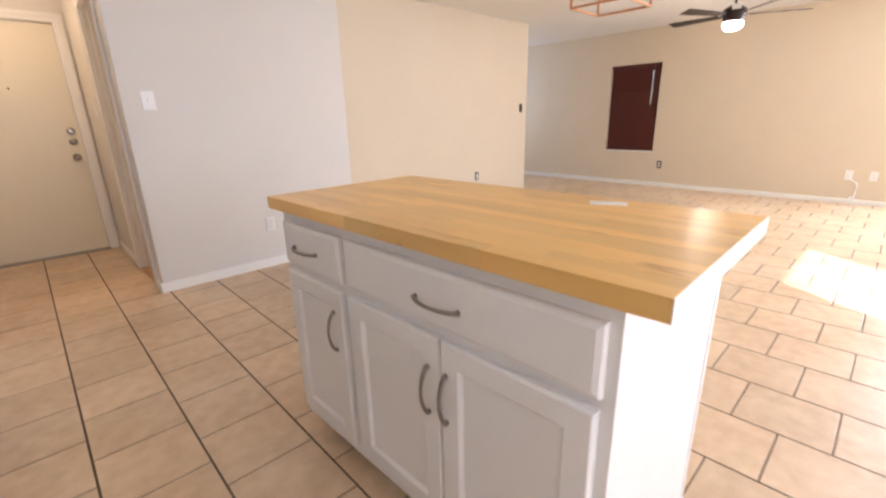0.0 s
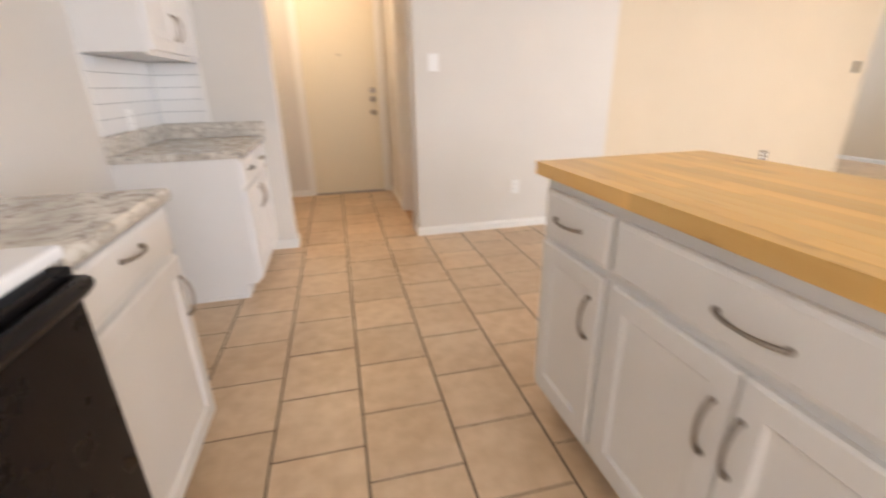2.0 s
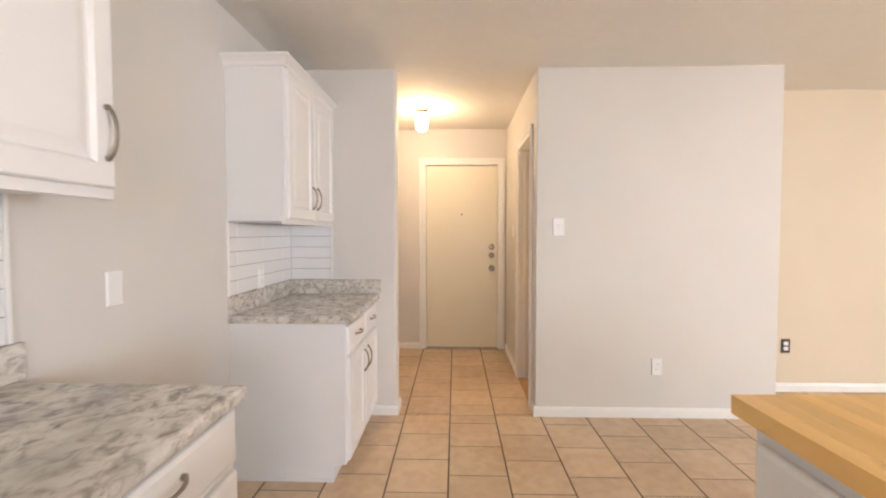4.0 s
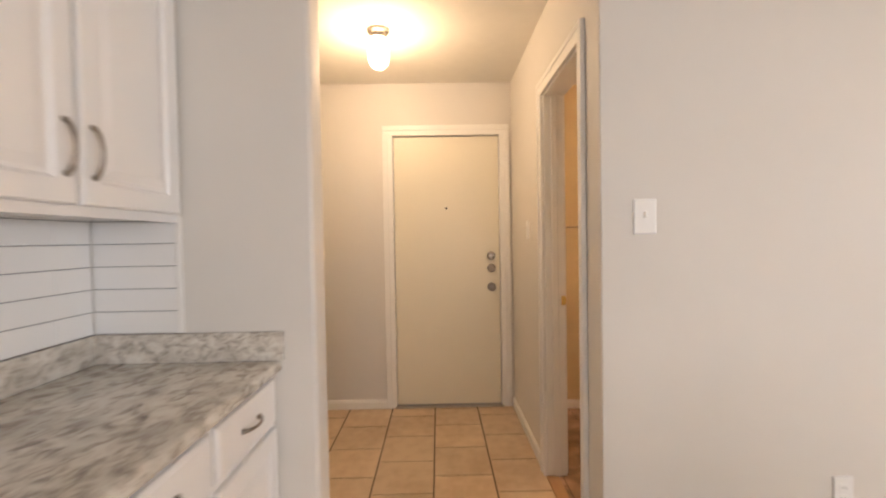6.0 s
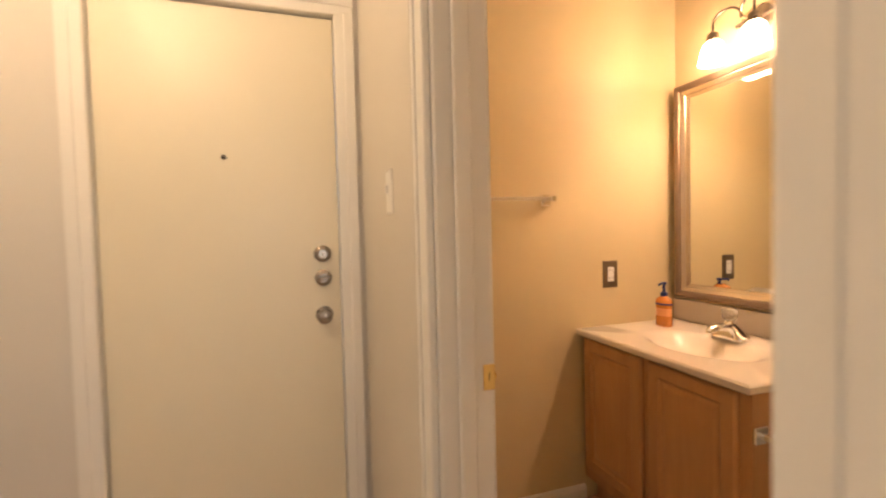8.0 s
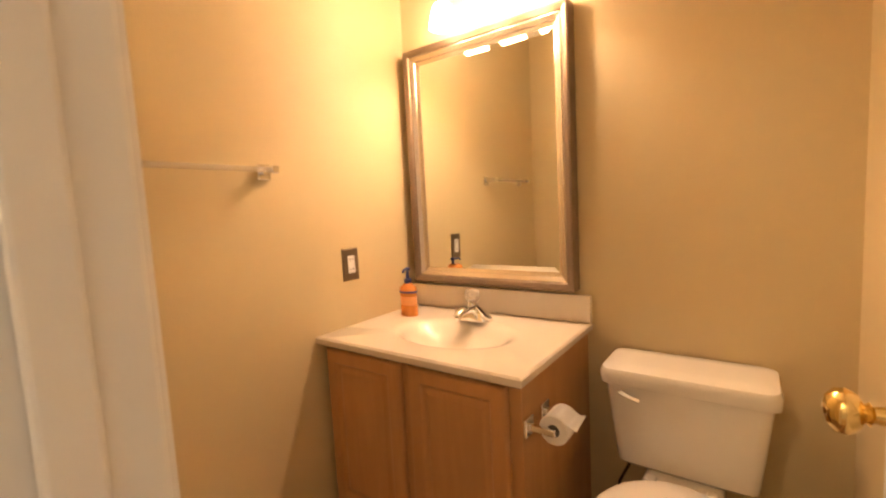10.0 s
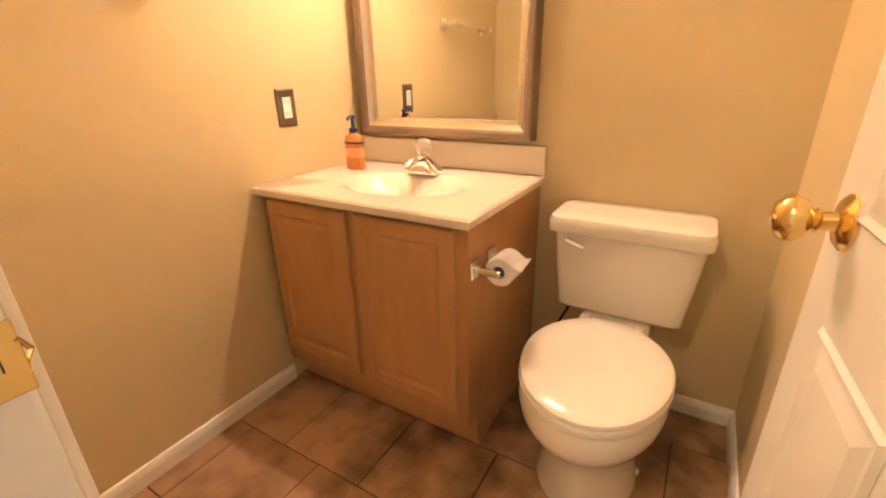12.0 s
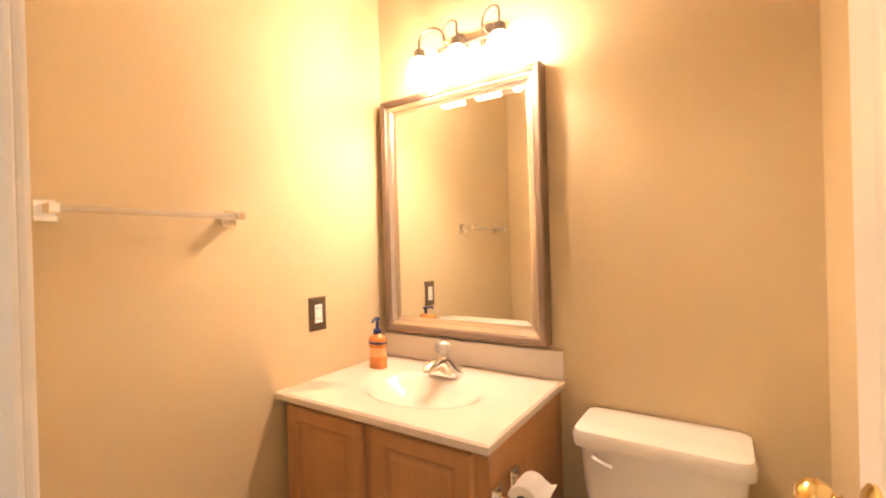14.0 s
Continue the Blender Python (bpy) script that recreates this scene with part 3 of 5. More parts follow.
part("latch_hole", box(XH + 0.096, OY1 - 0.0197, 0.936, XH2 - 0.008, OY1 - 0.0182, 0.951), M_SLOT, sp)
part("tongue", tube([(XH2 + 0.002, OY1 - 0.018, 0.930), (XH2 + 0.008, OY1 - 0.013, 0.942), (XH2 + 0.002, OY1 - 0.018, 0.954)], 0.002, seg=6), M_BRASS, sp)
solid("threshold_bath", box(XH - 0.006, OY0 + 0.016, 0, XH + 0.058, OY1 - 0.016, 0.012, 0.004), M_SILL, "pale wooden threshold strip under the bathroom door", "threshold", "structure")

# bathroom door, standing open against the wall
bd = thing("bathroom_door", (0, 0, 0), "open white six-panel bathroom door with brass knob", "door")
DW, DH, DT = 0.625, 1.99, 0.035
sl = part("slab", box(0.0, 0.0, 0.012, DW, DT, 0.012 + DH, 0.002), M_TRIM, bd)
for (u0, u1) in ((0.095, 0.285), (0.340, 0.530)):
    for (z0, z1) in ((0.22, 0.80), (0.94, 1.50), (1.62, 1.88)):
        for yy, s in ((DT, 1), (0.0, -1)):
            part("raised_panel", panel((u0, yy + s * 0.0006, z0), (1, 0, 0), (0, 0, 1), (0, s, 0), u1 - u0, z1 - z0, ((-0.006, 0), (0.0, 0.005), (0.008, 0.0005), (0.014, 0.0008), (0.034, 0.006), (0.036, 0.006))), M_TRIM, bd)
KP = ((0.033, 0), (0.033, 0.004), (0.027, 0.009), (0.012, 0.013), (0.010, 0.026), (0.015, 0.030), (0.011, 0.034), (0.022, 0.040), (0.0285, 0.052), (0.027, 0.062), (0.017, 0.071), (0.004, 0.074))
part("knob", lathe(KP, (DW - 0.062, DT, 0.927), (0, 1, 0)), M_BRASS, bd, "polished brass round knob", True)
part("latch", box(DW - 0.001, 0.006, 0.900, DW + 0.002, DT - 0.006, 0.955), M_BRASS, bd, "brass latch plate")
for zz in (0.25, 1.05, 1.80):
    part("hinge", tube([(-0.004, DT + 0.002, zz), (-0.004, DT + 0.002, zz + 0.085)], 0.006), M_BRASS, bd, "brass hinge")
bd.matrix_world = pose(XH2 + 0.024, YBR + 0.010, 0.0, 0, 0, 3.6)

# ---- kitchen ----


def toe_cabinet(t, x0, x1, y0, y1, z1, front, toe=0.09):
    """Carcass with a recessed toe space; front is +1 or -1 along x."""
    bm = box(x0, y0, toe, x1, y1, z1, 0.0015)
    if front > 0:
        box(x0, y0, 0, x1 - 0.065, y1, toe + 0.002, bm=bm)
    else:
        box(x0 + 0.065, y0, 0, x1, y1, toe + 0.002, bm=bm)
    return part("body", bm, M_CAB, t)


# island
IX0, IX1, IY0, IY1, IZ = 0.692, 1.290, 0.342, 1.540, 0.907
isl = thing("kitchen_island", ((IX0 + IX1) / 2, (IY0 + IY1) / 2, 0), "white painted kitchen island cabinet with shaker doors and two drawers", "kitchen island")
toe_cabinet(isl, IX0, IX1, IY0, IY1, IZ, -1)
part("corner_trim", box(IX1 - 0.002, IY0 - 0.004, 0, IX1 + 0.018, IY0 + 0.02, IZ, 0.002), M_CAB, isl)
part("side_base_trim", box(IX0 + 0.07, IY0 - 0.009, 0, IX1 + 0.02, IY0, 0.045, 0.003), M_CAB, isl)
def front_x(name, x, y0, y1, z0, z1, s, rings, t, mtl=None):
    """A drawer or door front on a face that looks along s times x."""
    u = (0, -1, 0) if s < 0 else (0, 1, 0)
    p = (x, y1, z0) if s < 0 else (x, y0, z0)
    return part(name, panel(p, u, (0, 0, 1), (s, 0, 0), y1 - y0, z1 - z0, rings), mtl or M_CAB, t)


f = IX0
d1 = front_x("drawer", f, 1.168, 1.518, 0.722, 0.869, -1, DRAWER, isl)
pull((f - 0.02, 1.368, 0.789), (0, 1, 0), (-1, 0, 0), d1, 0.135)
d2 = front_x("drawer", f, 0.365, 1.141, 0.722, 0.869, -1, DRAWER, isl)
pull((f - 0.02, 0.761, 0.786), (0, 1, 0), (-1, 0, 0), d2, 0.14)
d3 = front_x("door", f, 1.176, 1.518, 0.132, 0.695, -1, DOOR, isl)
pull((f - 0.02, 1.225, 0.552), (0, 0, 1), (-1, 0, 0), d3, 0.13)
d4 = front_x("door", f, 0.758, 1.137, 0.132, 0.695, -1, DOOR, isl)
pull((f - 0.02, 0.796, 0.543), (0, 0, 1), (-1, 0, 0), d4, 0.13)
d5 = front_x("door", f, 0.368, 0.753, 0.132, 0.695, -1, DOOR, isl)
pull((f - 0.02, 0.733, 0.543), (0, 0, 1), (-1, 0, 0), d5, 0.13)

TX0, TX1, TY0, TY1, TZ0, TZ1 = 0.660, 1.318, 0.268, 1.575, 0.907, 0.948
top = thing("butcher_block_top", ((TX0 + TX1) / 2, (TY0 + TY1) / 2, TZ0), "honey-coloured butcher block worktop of glued birch staves", "worktop")
rs = random.Random(7)
NST = 15
sw = (TX1 - TX0) / NST
for i in range(NST):
    y = TY0
    while y < TY1 - 0.01:
        L = rs.uniform(0.22, 0.62)
        y2 = y + L
        if TY1 - y2 < 0.15:
            y2 = TY1
        x0, x1 = TX0 + i * sw, TX0 + (i + 1) * sw
        part("stave", box(x0 + 0.0001, y + 0.0001, TZ0, x1 - 0.0001, y2 - 0.0001, TZ1 + rs.uniform(0, 0.0002), 0.0004, seg=1), M_BLOCK, top)
        y = y2
# thin white strip covers the near ends of the staves
part("end_strip", box(TX0, TY0 - 0.0025, TZ0, TX1, TY0 - 0.0002, TZ1, 0.0006), M_CAB, top, "thin white strip over the near end")
# the island stands a little askew
isl.rotation_euler.z = math.radians(1.2)
top.rotation_euler.z = math.radians(1.2)
solid("paper_slip", panel((1.200, 0.668, TZ1 + 0.0005), (0.44, -0.898, 0), (0.898, 0.44, 0), (0, 0, 1), 0.100, 0.042, ((0, 0), (0, 0.002), (0.001, 0.003))), M_PLATE, "small white card lying on the wooden worktop", "card")


# base cabinets with laminate tops along the left wall
def counter(name, y0, y1, xf, z1, label, end_splash=False, past=0.0):
    t = thing(name, ((XL + xf) / 2, (y0 + y1) / 2, z1 - 0.04), label, "countertop")
    bm = bmesh.new()
    prof = ((XL, z1 - 0.038), (xf - 0.006, z1 - 0.038), (xf, z1 - 0.030), (xf, z1 - 0.010), (xf - 0.004, z1 - 0.003), (xf - 0.012, z1), (XL, z1))
    ends = [[bm.verts.new((a, yy, b)) for a, b in prof] for yy in (y0, y1)]
    for k in range(len(prof)):
        j = (k + 1) % len(prof)
        bm.faces.new((ends[0][k], ends[0][j], ends[1][j], ends[1][k]))
    bm.faces.new(ends[0]), bm.faces.new(ends[1][::-1])
    part("slab", bm, M_GRANITE, t, smooth=True)
    part("back_splash", box(XL, y0, z1 + 0.0005, XL + 0.02, y1 + past - (0.02 if end_splash else 0), z1 + 0.10, 0.003), M_GRANITE, t)
    if end_splash:
        part("end_splash", box(XL, y1 - 0.02, z1 + 0.0005, xf + 0.012, y1, z1 + 0.10, 0.003), M_GRANITE, t)
    return t


CF = -0.525
c1 = thing("base_cabinet", (-0.85, 1.40, 0), "white painted base cabinet with one drawer and one door", "cabinet")
toe_cabinet(c1, XL, CF, 1.130, 1.688, 0.868, 1)
q = front_x("drawer", CF, 1.147, 1.672, 0.728, 0.860, 1, DRAWER, c1)
pull((CF + 0.02, 1.395, 0.812), (0, 1, 0), (1, 0, 0), q, 0.115)
q = front_x("door", CF, 1.147, 1.672, 0.105, 0.706, 1, DOOR, c1)
pull((CF + 0.02, 1.638, 0.575), (0, 0, 1), (1, 0, 0), q, 0.13)
counter("counter_by_range", 1.127, 1.703, -0.495, 0.910, "speckled grey-beige granite-look laminate counter beside the range", False, 0.035)

C2Z = 0.872
c2 = thing("base_cabinet", (-0.85, 3.2, 0), "white painted base cabinet with two drawers and two doors", "cabinet")
toe_cabinet(c2, XL, CF, 2.815, YW, C2Z - 0.04, 1)
part("side_base_trim", box(XL, 2.807, 0, CF - 0.065, 2.815, 0.02, 0.002), M_CAB, c2)
for a, b, hy in ((2.832, 3.222, 3.015), (3.246, 3.636, 3.43)):
    q = front_x("drawer", CF, a, b, 0.672, 0.815, 1, DRAWER, c2)
    pull((CF + 0.02, hy, 0.748), (0, 1, 0), (1, 0, 0), q, 0.105)
    q = front_x("door", CF, a, b, 0.105, 0.650, 1, RAISED, c2)
    pull((CF + 0.02, b - 0.035 if a < 3 else a + 0.035, 0.535), (0, 0, 1), (1, 0, 0), q, 0.125)
counter("counter_by_pantry", 2.800, YW, -0.493, C2Z, "speckled grey-beige granite-look laminate counter against the partition", True)


def upper(name, y0, y1, xf, z0, z1, splits, label, crown=True, zh=None):
    t = thing(name, ((XL + xf) / 2, (y0 + y1) / 2, z0), label, "wall cabinet")
    part("body", box(XL, y0, z0, xf, y1, z1, 0.0015), M_CAB, t)
    part("bottom_rail", box(xf - 0.02, y0, z0 - 0.014, xf, y1, z0 + 0.001), M_CAB, t)
    for a, b, hy in splits:
        q = front_x("door", xf, a, b, z0 + 0.012, z1 - 0.05, 1, RAISED, t)
        pull((xf + 0.02, hy, z0 + 0.145 if zh is None else zh), (0, 0, 1), (1, 0, 0), q, 0.125)
    if crown:
        bm = bmesh.new()
        prof = ((0.0, -0.045), (0.010, -0.042), (0.014, -0.025), (0.032, -0.006), (0.040, 0.0), (0.040, 0.012), (0.0, 0.012))
        rows = []
        for px, py, kx, ky in ((XL, y0, 0, -1), (xf, y0, 1, -1), (xf, y1, 1, 0)):
            rows.append([bm.verts.new((px + kx * a, py + ky * a, z1 + b)) for a, b in prof])
        for s, r in zip(rows, rows[1:]):
            for k in range(len(prof) - 1):
                bm.faces.new((s[k], s[k + 1], r[k + 1], r[k]))
        bm.faces.new(rows[0]), bm.faces.new(rows[-1][::-1])
        part("crown_moulding", bm, M_CAB, t)
        part("top", box(XL, y0 - 0.03, z1 + 0.004, xf + 0.03, y1, z1 + 0.012), M_CAB, t)
    return t


upper("wall_cabinet", 2.812, YW, -0.828, 1.363, 2.19, ((2.827, 3.222, 3.190), (3.240, 3.640, 3.272)), "white raised-panel wall cabinet with two doors and crown moulding")
upper("wall_cabinet", 0.60, 1.706, -0.832, 1.402, 2.19, ((1.120, 1.692, 1.664), (0.615, 1.105, 0.66)), "white raised-panel wall cabinet beside the range hood space")


# range with coil burners
rg = thing("electric_range", (-0.82, 0.73, 0), "white electric coil range with black oven door", "range")
RX, RY0, RY1, RZ = -0.487, 0.360, 1.122, 0.905
part("body", box(XL + 0.01, RY0, 0.03, RX - 0.03, RY1, RZ, 0.004), M_ENAMEL, rg)
part("cooktop", box(XL + 0.005, RY0 - 0.002, RZ, RX + 0.005, RY1 + 0.002, RZ + 0.028, 0.009, seg=3), M_ENAMEL, rg, "white enamel cooktop")
od = part("oven_door", box(RX - 0.029, RY0 + 0.01, 0.19, RX + 0.012, RY1 - 0.006, RZ - 0.012, 0.006), M_BLACK, rg, "glossy black oven door")
part("oven_handle", tube([(RX + 0.005, RY0 + 0.03, 0.862), (RX + 0.032, RY0 + 0.035, 0.862), (RX + 0.034, RY0 + 0.06, 0.862), (RX + 0.034, RY1 - 0.055, 0.862), (RX + 0.032, RY1 - 0.03, 0.862), (RX + 0.005, RY1 - 0.026, 0.862)], 0.018, seg=12), M_BLACK, od, "black oven door handle", True)
part("storage_drawer", box(RX - 0.029, RY0 + 0.01, 0.04, RX + 0.008, RY1 - 0.006, 0.18, 0.005), M_BLACK, rg, "black storage drawer")
part("back_panel", box(XL + 0.005, RY0, RZ + 0.02, XL + 0.07, RY1, 1.10, 0.01), M_ENAMEL, rg, "white control panel")
for bx, by, br in ((-0.640, 0.960, 0.088), (-0.655, 0.53, 0.10), (-0.965, 0.925, 0.10), (-0.965, 0.53, 0.085)):
    bw = part("drip_bowl", lathe(((br + 0.016, 0.0005), (br + 0.016, 0.004), (br + 0.011, 0.006), (br + 0.006, 0.002), (0.02, 0.001)), (bx, by, RZ + 0.028)), M_CHROME, rg, "chrome drip bowl", True)
    pts = []
    for k in range(97):
        a = k / 96 * 2 * math.pi * 4
        r = 0.018 + (br - 0.02) * k / 96
        pts.append((bx + r * math.cos(a), by + r * math.sin(a), RZ + 0.041))
    part("coil", tube(pts, 0.0065, seg=6, flat=0.8), M_COIL, bw, "black spiral heating coil", True)


# subway tile backsplashes
def splash(name, label, runs):
    t = thing(name, runs[0][0], label, "backsplash")
    for (p, u, n, length, z0, z1, th, tl, first) in runs:
        p, u, n = Vector(p), Vector(u), Vector(n)
        up = Vector((0, 0, 1))
        part("grout_bed", panel(p + up * 0, u, up, n, length, z1 - z0, ((0, 0), (0, 0.004), (0.001, 0.0045))), M_SGROUT, t)
        row, z = 0, z0
        while z < z1 - 0.01:
            zz = min(z + th, z1)
            s = -first if row % 2 else -first - tl / 2
            while s < length:
                a, b = max(s, 0), min(s + tl, length)
                if b - a > 0.012:
                    q = p + u * (a + 0.0012) + up * (z - z0 + 0.0015)
                    part("tile", panel(q, u, up, n, b - a - 0.0024, zz - z - 0.003, ((0, 0.003), (0, 0.0065), (0.0015, 0.008))), M_SUBWAY, t)
                s += tl
            z, row = zz, row + 1
    return t


SZ = C2Z + 0.101
splash("tile_backsplash", "white subway tile backsplash with grey grout lines", [
    ((XL, 2.812, SZ), (0, 1, 0), (1, 0, 0), YW - 2.812 - 0.008, SZ, 1.370, 0.0765, 0.61, 0.22),
    ((XL + 0.008, YW, SZ), (1, 0, 0), (0, -1, 0), 0.284, SZ, 1.370, 0.0765, 0.61, 0.0)])
splash("tile_backsplash", "white subway tile backsplash beside the range", [((XL, 0.25, 1.011), (0, 1, 0), (1, 0, 0), 1.45, 1.011, 1.402, 0.0735, 0.215, 0.02)])
for nm, bb in (("trim_splash", (XL, 2.799, SZ, XL + 0.012, 2.812, 1.370)), ("trim_splash_end", (XL + 0.292, YW - 0.012, SZ, XL + 0.310, YW, 1.370)), ("trim_splash_range", (XL, 1.700, 1.011, XL + 0.012, 1.713, 1.402))):
    solid(nm, box(*bb, 0.002), M_TRIM, "thin white edge trim of the tile backsplash", "tile trim", "structure")

# plates
plate("light_switch", (0.765, YW, 1.343), (0, -1, 0), (1, 0, 0), M_PLATE, "white toggle light switch on the greige wall", "switch", 0.080, 0.122)
plate("wall_outlet", (1.458, YW, 0.362), (0, -1, 0), (1, 0, 0), M_PLATE, "white duplex outlet low on the greige wall")
plate("wall_outlet", (XL, 2.066, 1.112), (1, 0, 0), (0, 1, 0), M_PLATE, "white blank plate on the kitchen wall", "none")
plate("wall_outlet", (XL + 0.008, 3.17, 1.03), (1, 0, 0), (0, 1, 0), M_PLATE, "white outlet set in the tile backsplash")
plate("wall_outlet", (2.75, YJ, 0.375), (0, -1, 0), (1, 0, 0), M_DARKPL, "dark uncovered outlet on the beige wall", mat_in=M_PLATE)
plate("wall_outlet", (4.67, YJ, 0.375), (0, -1, 0), (1, 0, 0), M_DARKPL, "dark outlet on the beige dining wall", mat_in=M_PLATE)
plate("light_switch", (5.66, YJ, 1.288), (0, -1, 0), (1, 0, 0), M_DARKPL, "dark light switch plate at the beige wall's end", "switch")
plate("wall_outlet", (XF, 2.81, 0.355), (-1, 0, 0), (0, -1, 0), M_DARKPL, "dark outlet below the living room window", mat_in=M_PLATE)
plate("wall_outlet", (XF, 0.49, 0.36), (-1, 0, 0), (0, -1, 0), M_PLATE, "white outlet low on the living room wall")
plate("wall_outlet", (XF, 0.26, 0.36), (-1, 0, 0), (0, -1, 0), M_PLATE, "white cable outlet low on the living room wall")
plate("light_switch", (XH, 4.85, 1.325), (-1, 0, 0), (0, -1, 0), M_PLATE, "white toggle switch on the hall wall", "switch")

plate("wall_outlet", (XF, -0.02, 0.38), (-1, 0, 0), (0, -1, 0), M_DARKPL, "dark outlet on the long living room wall", mat_in=M_PLATE)
cb = thing("wall_cable", (XF, 0.38, 0.0), "loose white cable hanging down to the baseboard", "cable")
part("cord", tube([(XF - 0.008, 0.47, 0.33), (XF - 0.016, 0.44, 0.29), (XF - 0.018, 0.40, 0.27), (XF - 0.020, 0.385, 0.22), (XF - 0.022, 0.392, 0.15), (XF - 0.024, 0.40, 0.08), (XF - 0.024, 0.41, 0.012)], 0.008, seg=6), M_PLATE, cb, smooth=True)
part("cord_end", box(XF - 0.036, 0.385, 0.03, XF - 0.016, 0.435, 0.10, 0.004), M_PLATE, cb)
sd = thing("smoke_detector", (6.35, 5.0, CZ), "small white round smoke detector on the ceiling", "smoke detector")
part("body", lathe(((0.07, 0.0), (0.07, -0.018), (0.055, -0.034), (0.03, -0.038)), (6.35, 5.0, CZ)), M_PLATE, sd, smooth=True)
part("grille", lathe(((0.030, -0.037), (0.028, -0.042), (0.010, -0.043)), (6.35, 5.0, CZ)), M_VENT, sd, smooth=True)

# living room window with dark blind
win = thing("window_living", (XF, (WY0 + WY1) / 2, WZ0), "living room window with closed dark red-brown blind", "window")
win["kind"] = "structure"
bm = bmesh.new()
for q in ((WY0, WZ0, WY0 + 0.045, WZ1), (WY1 - 0.045, WZ0, WY1, WZ1), (WY0 + 0.045, WZ0, WY1 - 0.045, WZ0 + 0.045), (WY0 + 0.045, WZ1 - 0.045, WY1 - 0.045, WZ1)):
    box(XF + 0.10, q[0], q[1], XF + 0.14, q[2], q[3], bm=bm)
part("window_frame", bm, M_TRIM, win)
part("window_sill", box(XF - 0.012, WY0 - 0.01, WZ0 - 0.015, XF + 0.13, WY1 + 0.01, WZ0 + 0.004, 0.003), M_TRIM, win)
g = part("pane", box(XF + 0.118, WY0 + 0.045, WZ0 + 0.045, XF + 0.122, WY1 - 0.045, WZ1 - 0.045), M_GLASS, win)
g.visible_shadow = False
bl = thing("window_blind", (XF + 0.04, (WY0 + WY1) / 2, WZ0), "closed dark red-brown wooden slat blind", "blind")
part("headrail", box(XF + 0.012, WY0 + 0.012, WZ1 - 0.055, XF + 0.062, WY1 - 0.012, WZ1 - 0.004, 0.003), M_BLIND, bl)
nsl = 32
for k in range(nsl):
    zc = WZ0 + 0.03 + (WZ1 - WZ0 - 0.10) * k / (nsl - 1)
    tilt = 72 if not 22 < k < 31 else 64
    if 17 < k < 31:
        bm = box(-0.024, WY0 + 0.150, -0.0012, 0.024, WY1 - 0.018, 0.0012)
        box(-0.024, WY0 + 0.018, -0.0012, 0.024, WY0 + 0.118, 0.0012, bm=bm)
        box(-0.024, WY0 + 0.118, -0.0012, 0.008, WY0 + 0.150, 0.0012, bm=bm)
        box(0.017, WY0 + 0.118, -0.0012, 0.024, WY0 + 0.150, 0.0012, bm=bm)
    else:
        bm = box(-0.024, WY0 + 0.018, -0.0012, 0.024, WY1 - 0.018, 0.0012)
    bm.transform(Matrix.Translation((XF + 0.037, 0, zc)) @ Matrix.Rotation(radians(tilt), 4, "Y"))
    part("slat", bm, M_BLIND, bl)
part("bottom_rail", box(XF + 0.022, WY0 + 0.018, WZ0 + 0.006, XF + 0.052, WY1 - 0.018, WZ0 + 0.022, 0.003), M_BLIND, bl)

# ceiling vent
vn = thing("ceiling_vent", (0.48, 2.55, CZ), "white louvred ceiling supply vent", "vent")
VX0, VX1, VY0, VY1 = 0.335, 0.640, 2.40, 2.70
# flat dark sheet paints the duct's shade behind the louvres
part("duct_shade", box(VX0 + 0.01, VY0 + 0.01, CZ - 0.003, VX1 - 0.01, VY1 - 0.01, CZ - 0.001), M_HOLLOW, vn)
bm = bmesh.new()
for q in ((VX0, VY0, VX1, VY0 + 0.028), (VX0, VY1 - 0.028, VX1, VY1), (VX0, VY0 + 0.028, VX0 + 0.028, VY1 - 0.028), (VX1 - 0.028, VY0 + 0.028, VX1, VY1 - 0.028)):
    box(q[0], q[1], CZ - 0.012, q[2], q[3], CZ - 0.001, 0.003, bm)
part("frame", bm, M_VENT, vn)
for k in range(4):
    for sgn in (-1, 1):
        xx = 0.4875 + sgn * (0.060 + 0.018 * k)
        bm = box(-0.009, VY0 + 0.03, -0.0008, 0.009, VY1 - 0.03, 0.0008)
        bm.transform(Matrix.Translation((xx, 0, CZ - 0.010)) @ Matrix.Rotation(radians(35 * sgn), 4, "Y"))
        part("slat", bm, M_VENT, vn)
for k in range(7):
    bm = box(0.440, -0.008, -0.0008, 0.535, 0.008, 0.0008)
    bm.transform(Matrix.Translation((0, VY0 + 0.045 + k * 0.035, CZ - 0.010)) @ Matrix.Rotation(radians(30), 4, "X"))
    part("slat", bm, M_VENT, vn)

# lantern pendant
pd = thing("lantern_pendant", (3.55, 1.85, CZ), "copper-gold open box lantern chandelier", "pendant lamp")
pc, hw, z0, z1 = Vector((3.60, 1.86, 0)), 0.215, 1.97, 2.26
part("canopy", lathe(((0.06, 0), (0.06, -0.02), (0.02, -0.03)), (pc.x, pc.y, CZ)), M_COPPER, pd, smooth=True)
part("stem", tube([(pc.x, pc.y, CZ - 0.03), (pc.x, pc.y, z0 + 0.06)], 0.006), M_COPPER, pd)
for sx in (-1, 1):
    for sy in (-1, 1):
        part("post", box(pc.x + sx * hw - 0.008, pc.y + sy * hw - 0.008, z0, pc.x + sx * hw + 0.008, pc.y + sy * hw + 0.008, z1, 0.001), M_COPPER, pd)
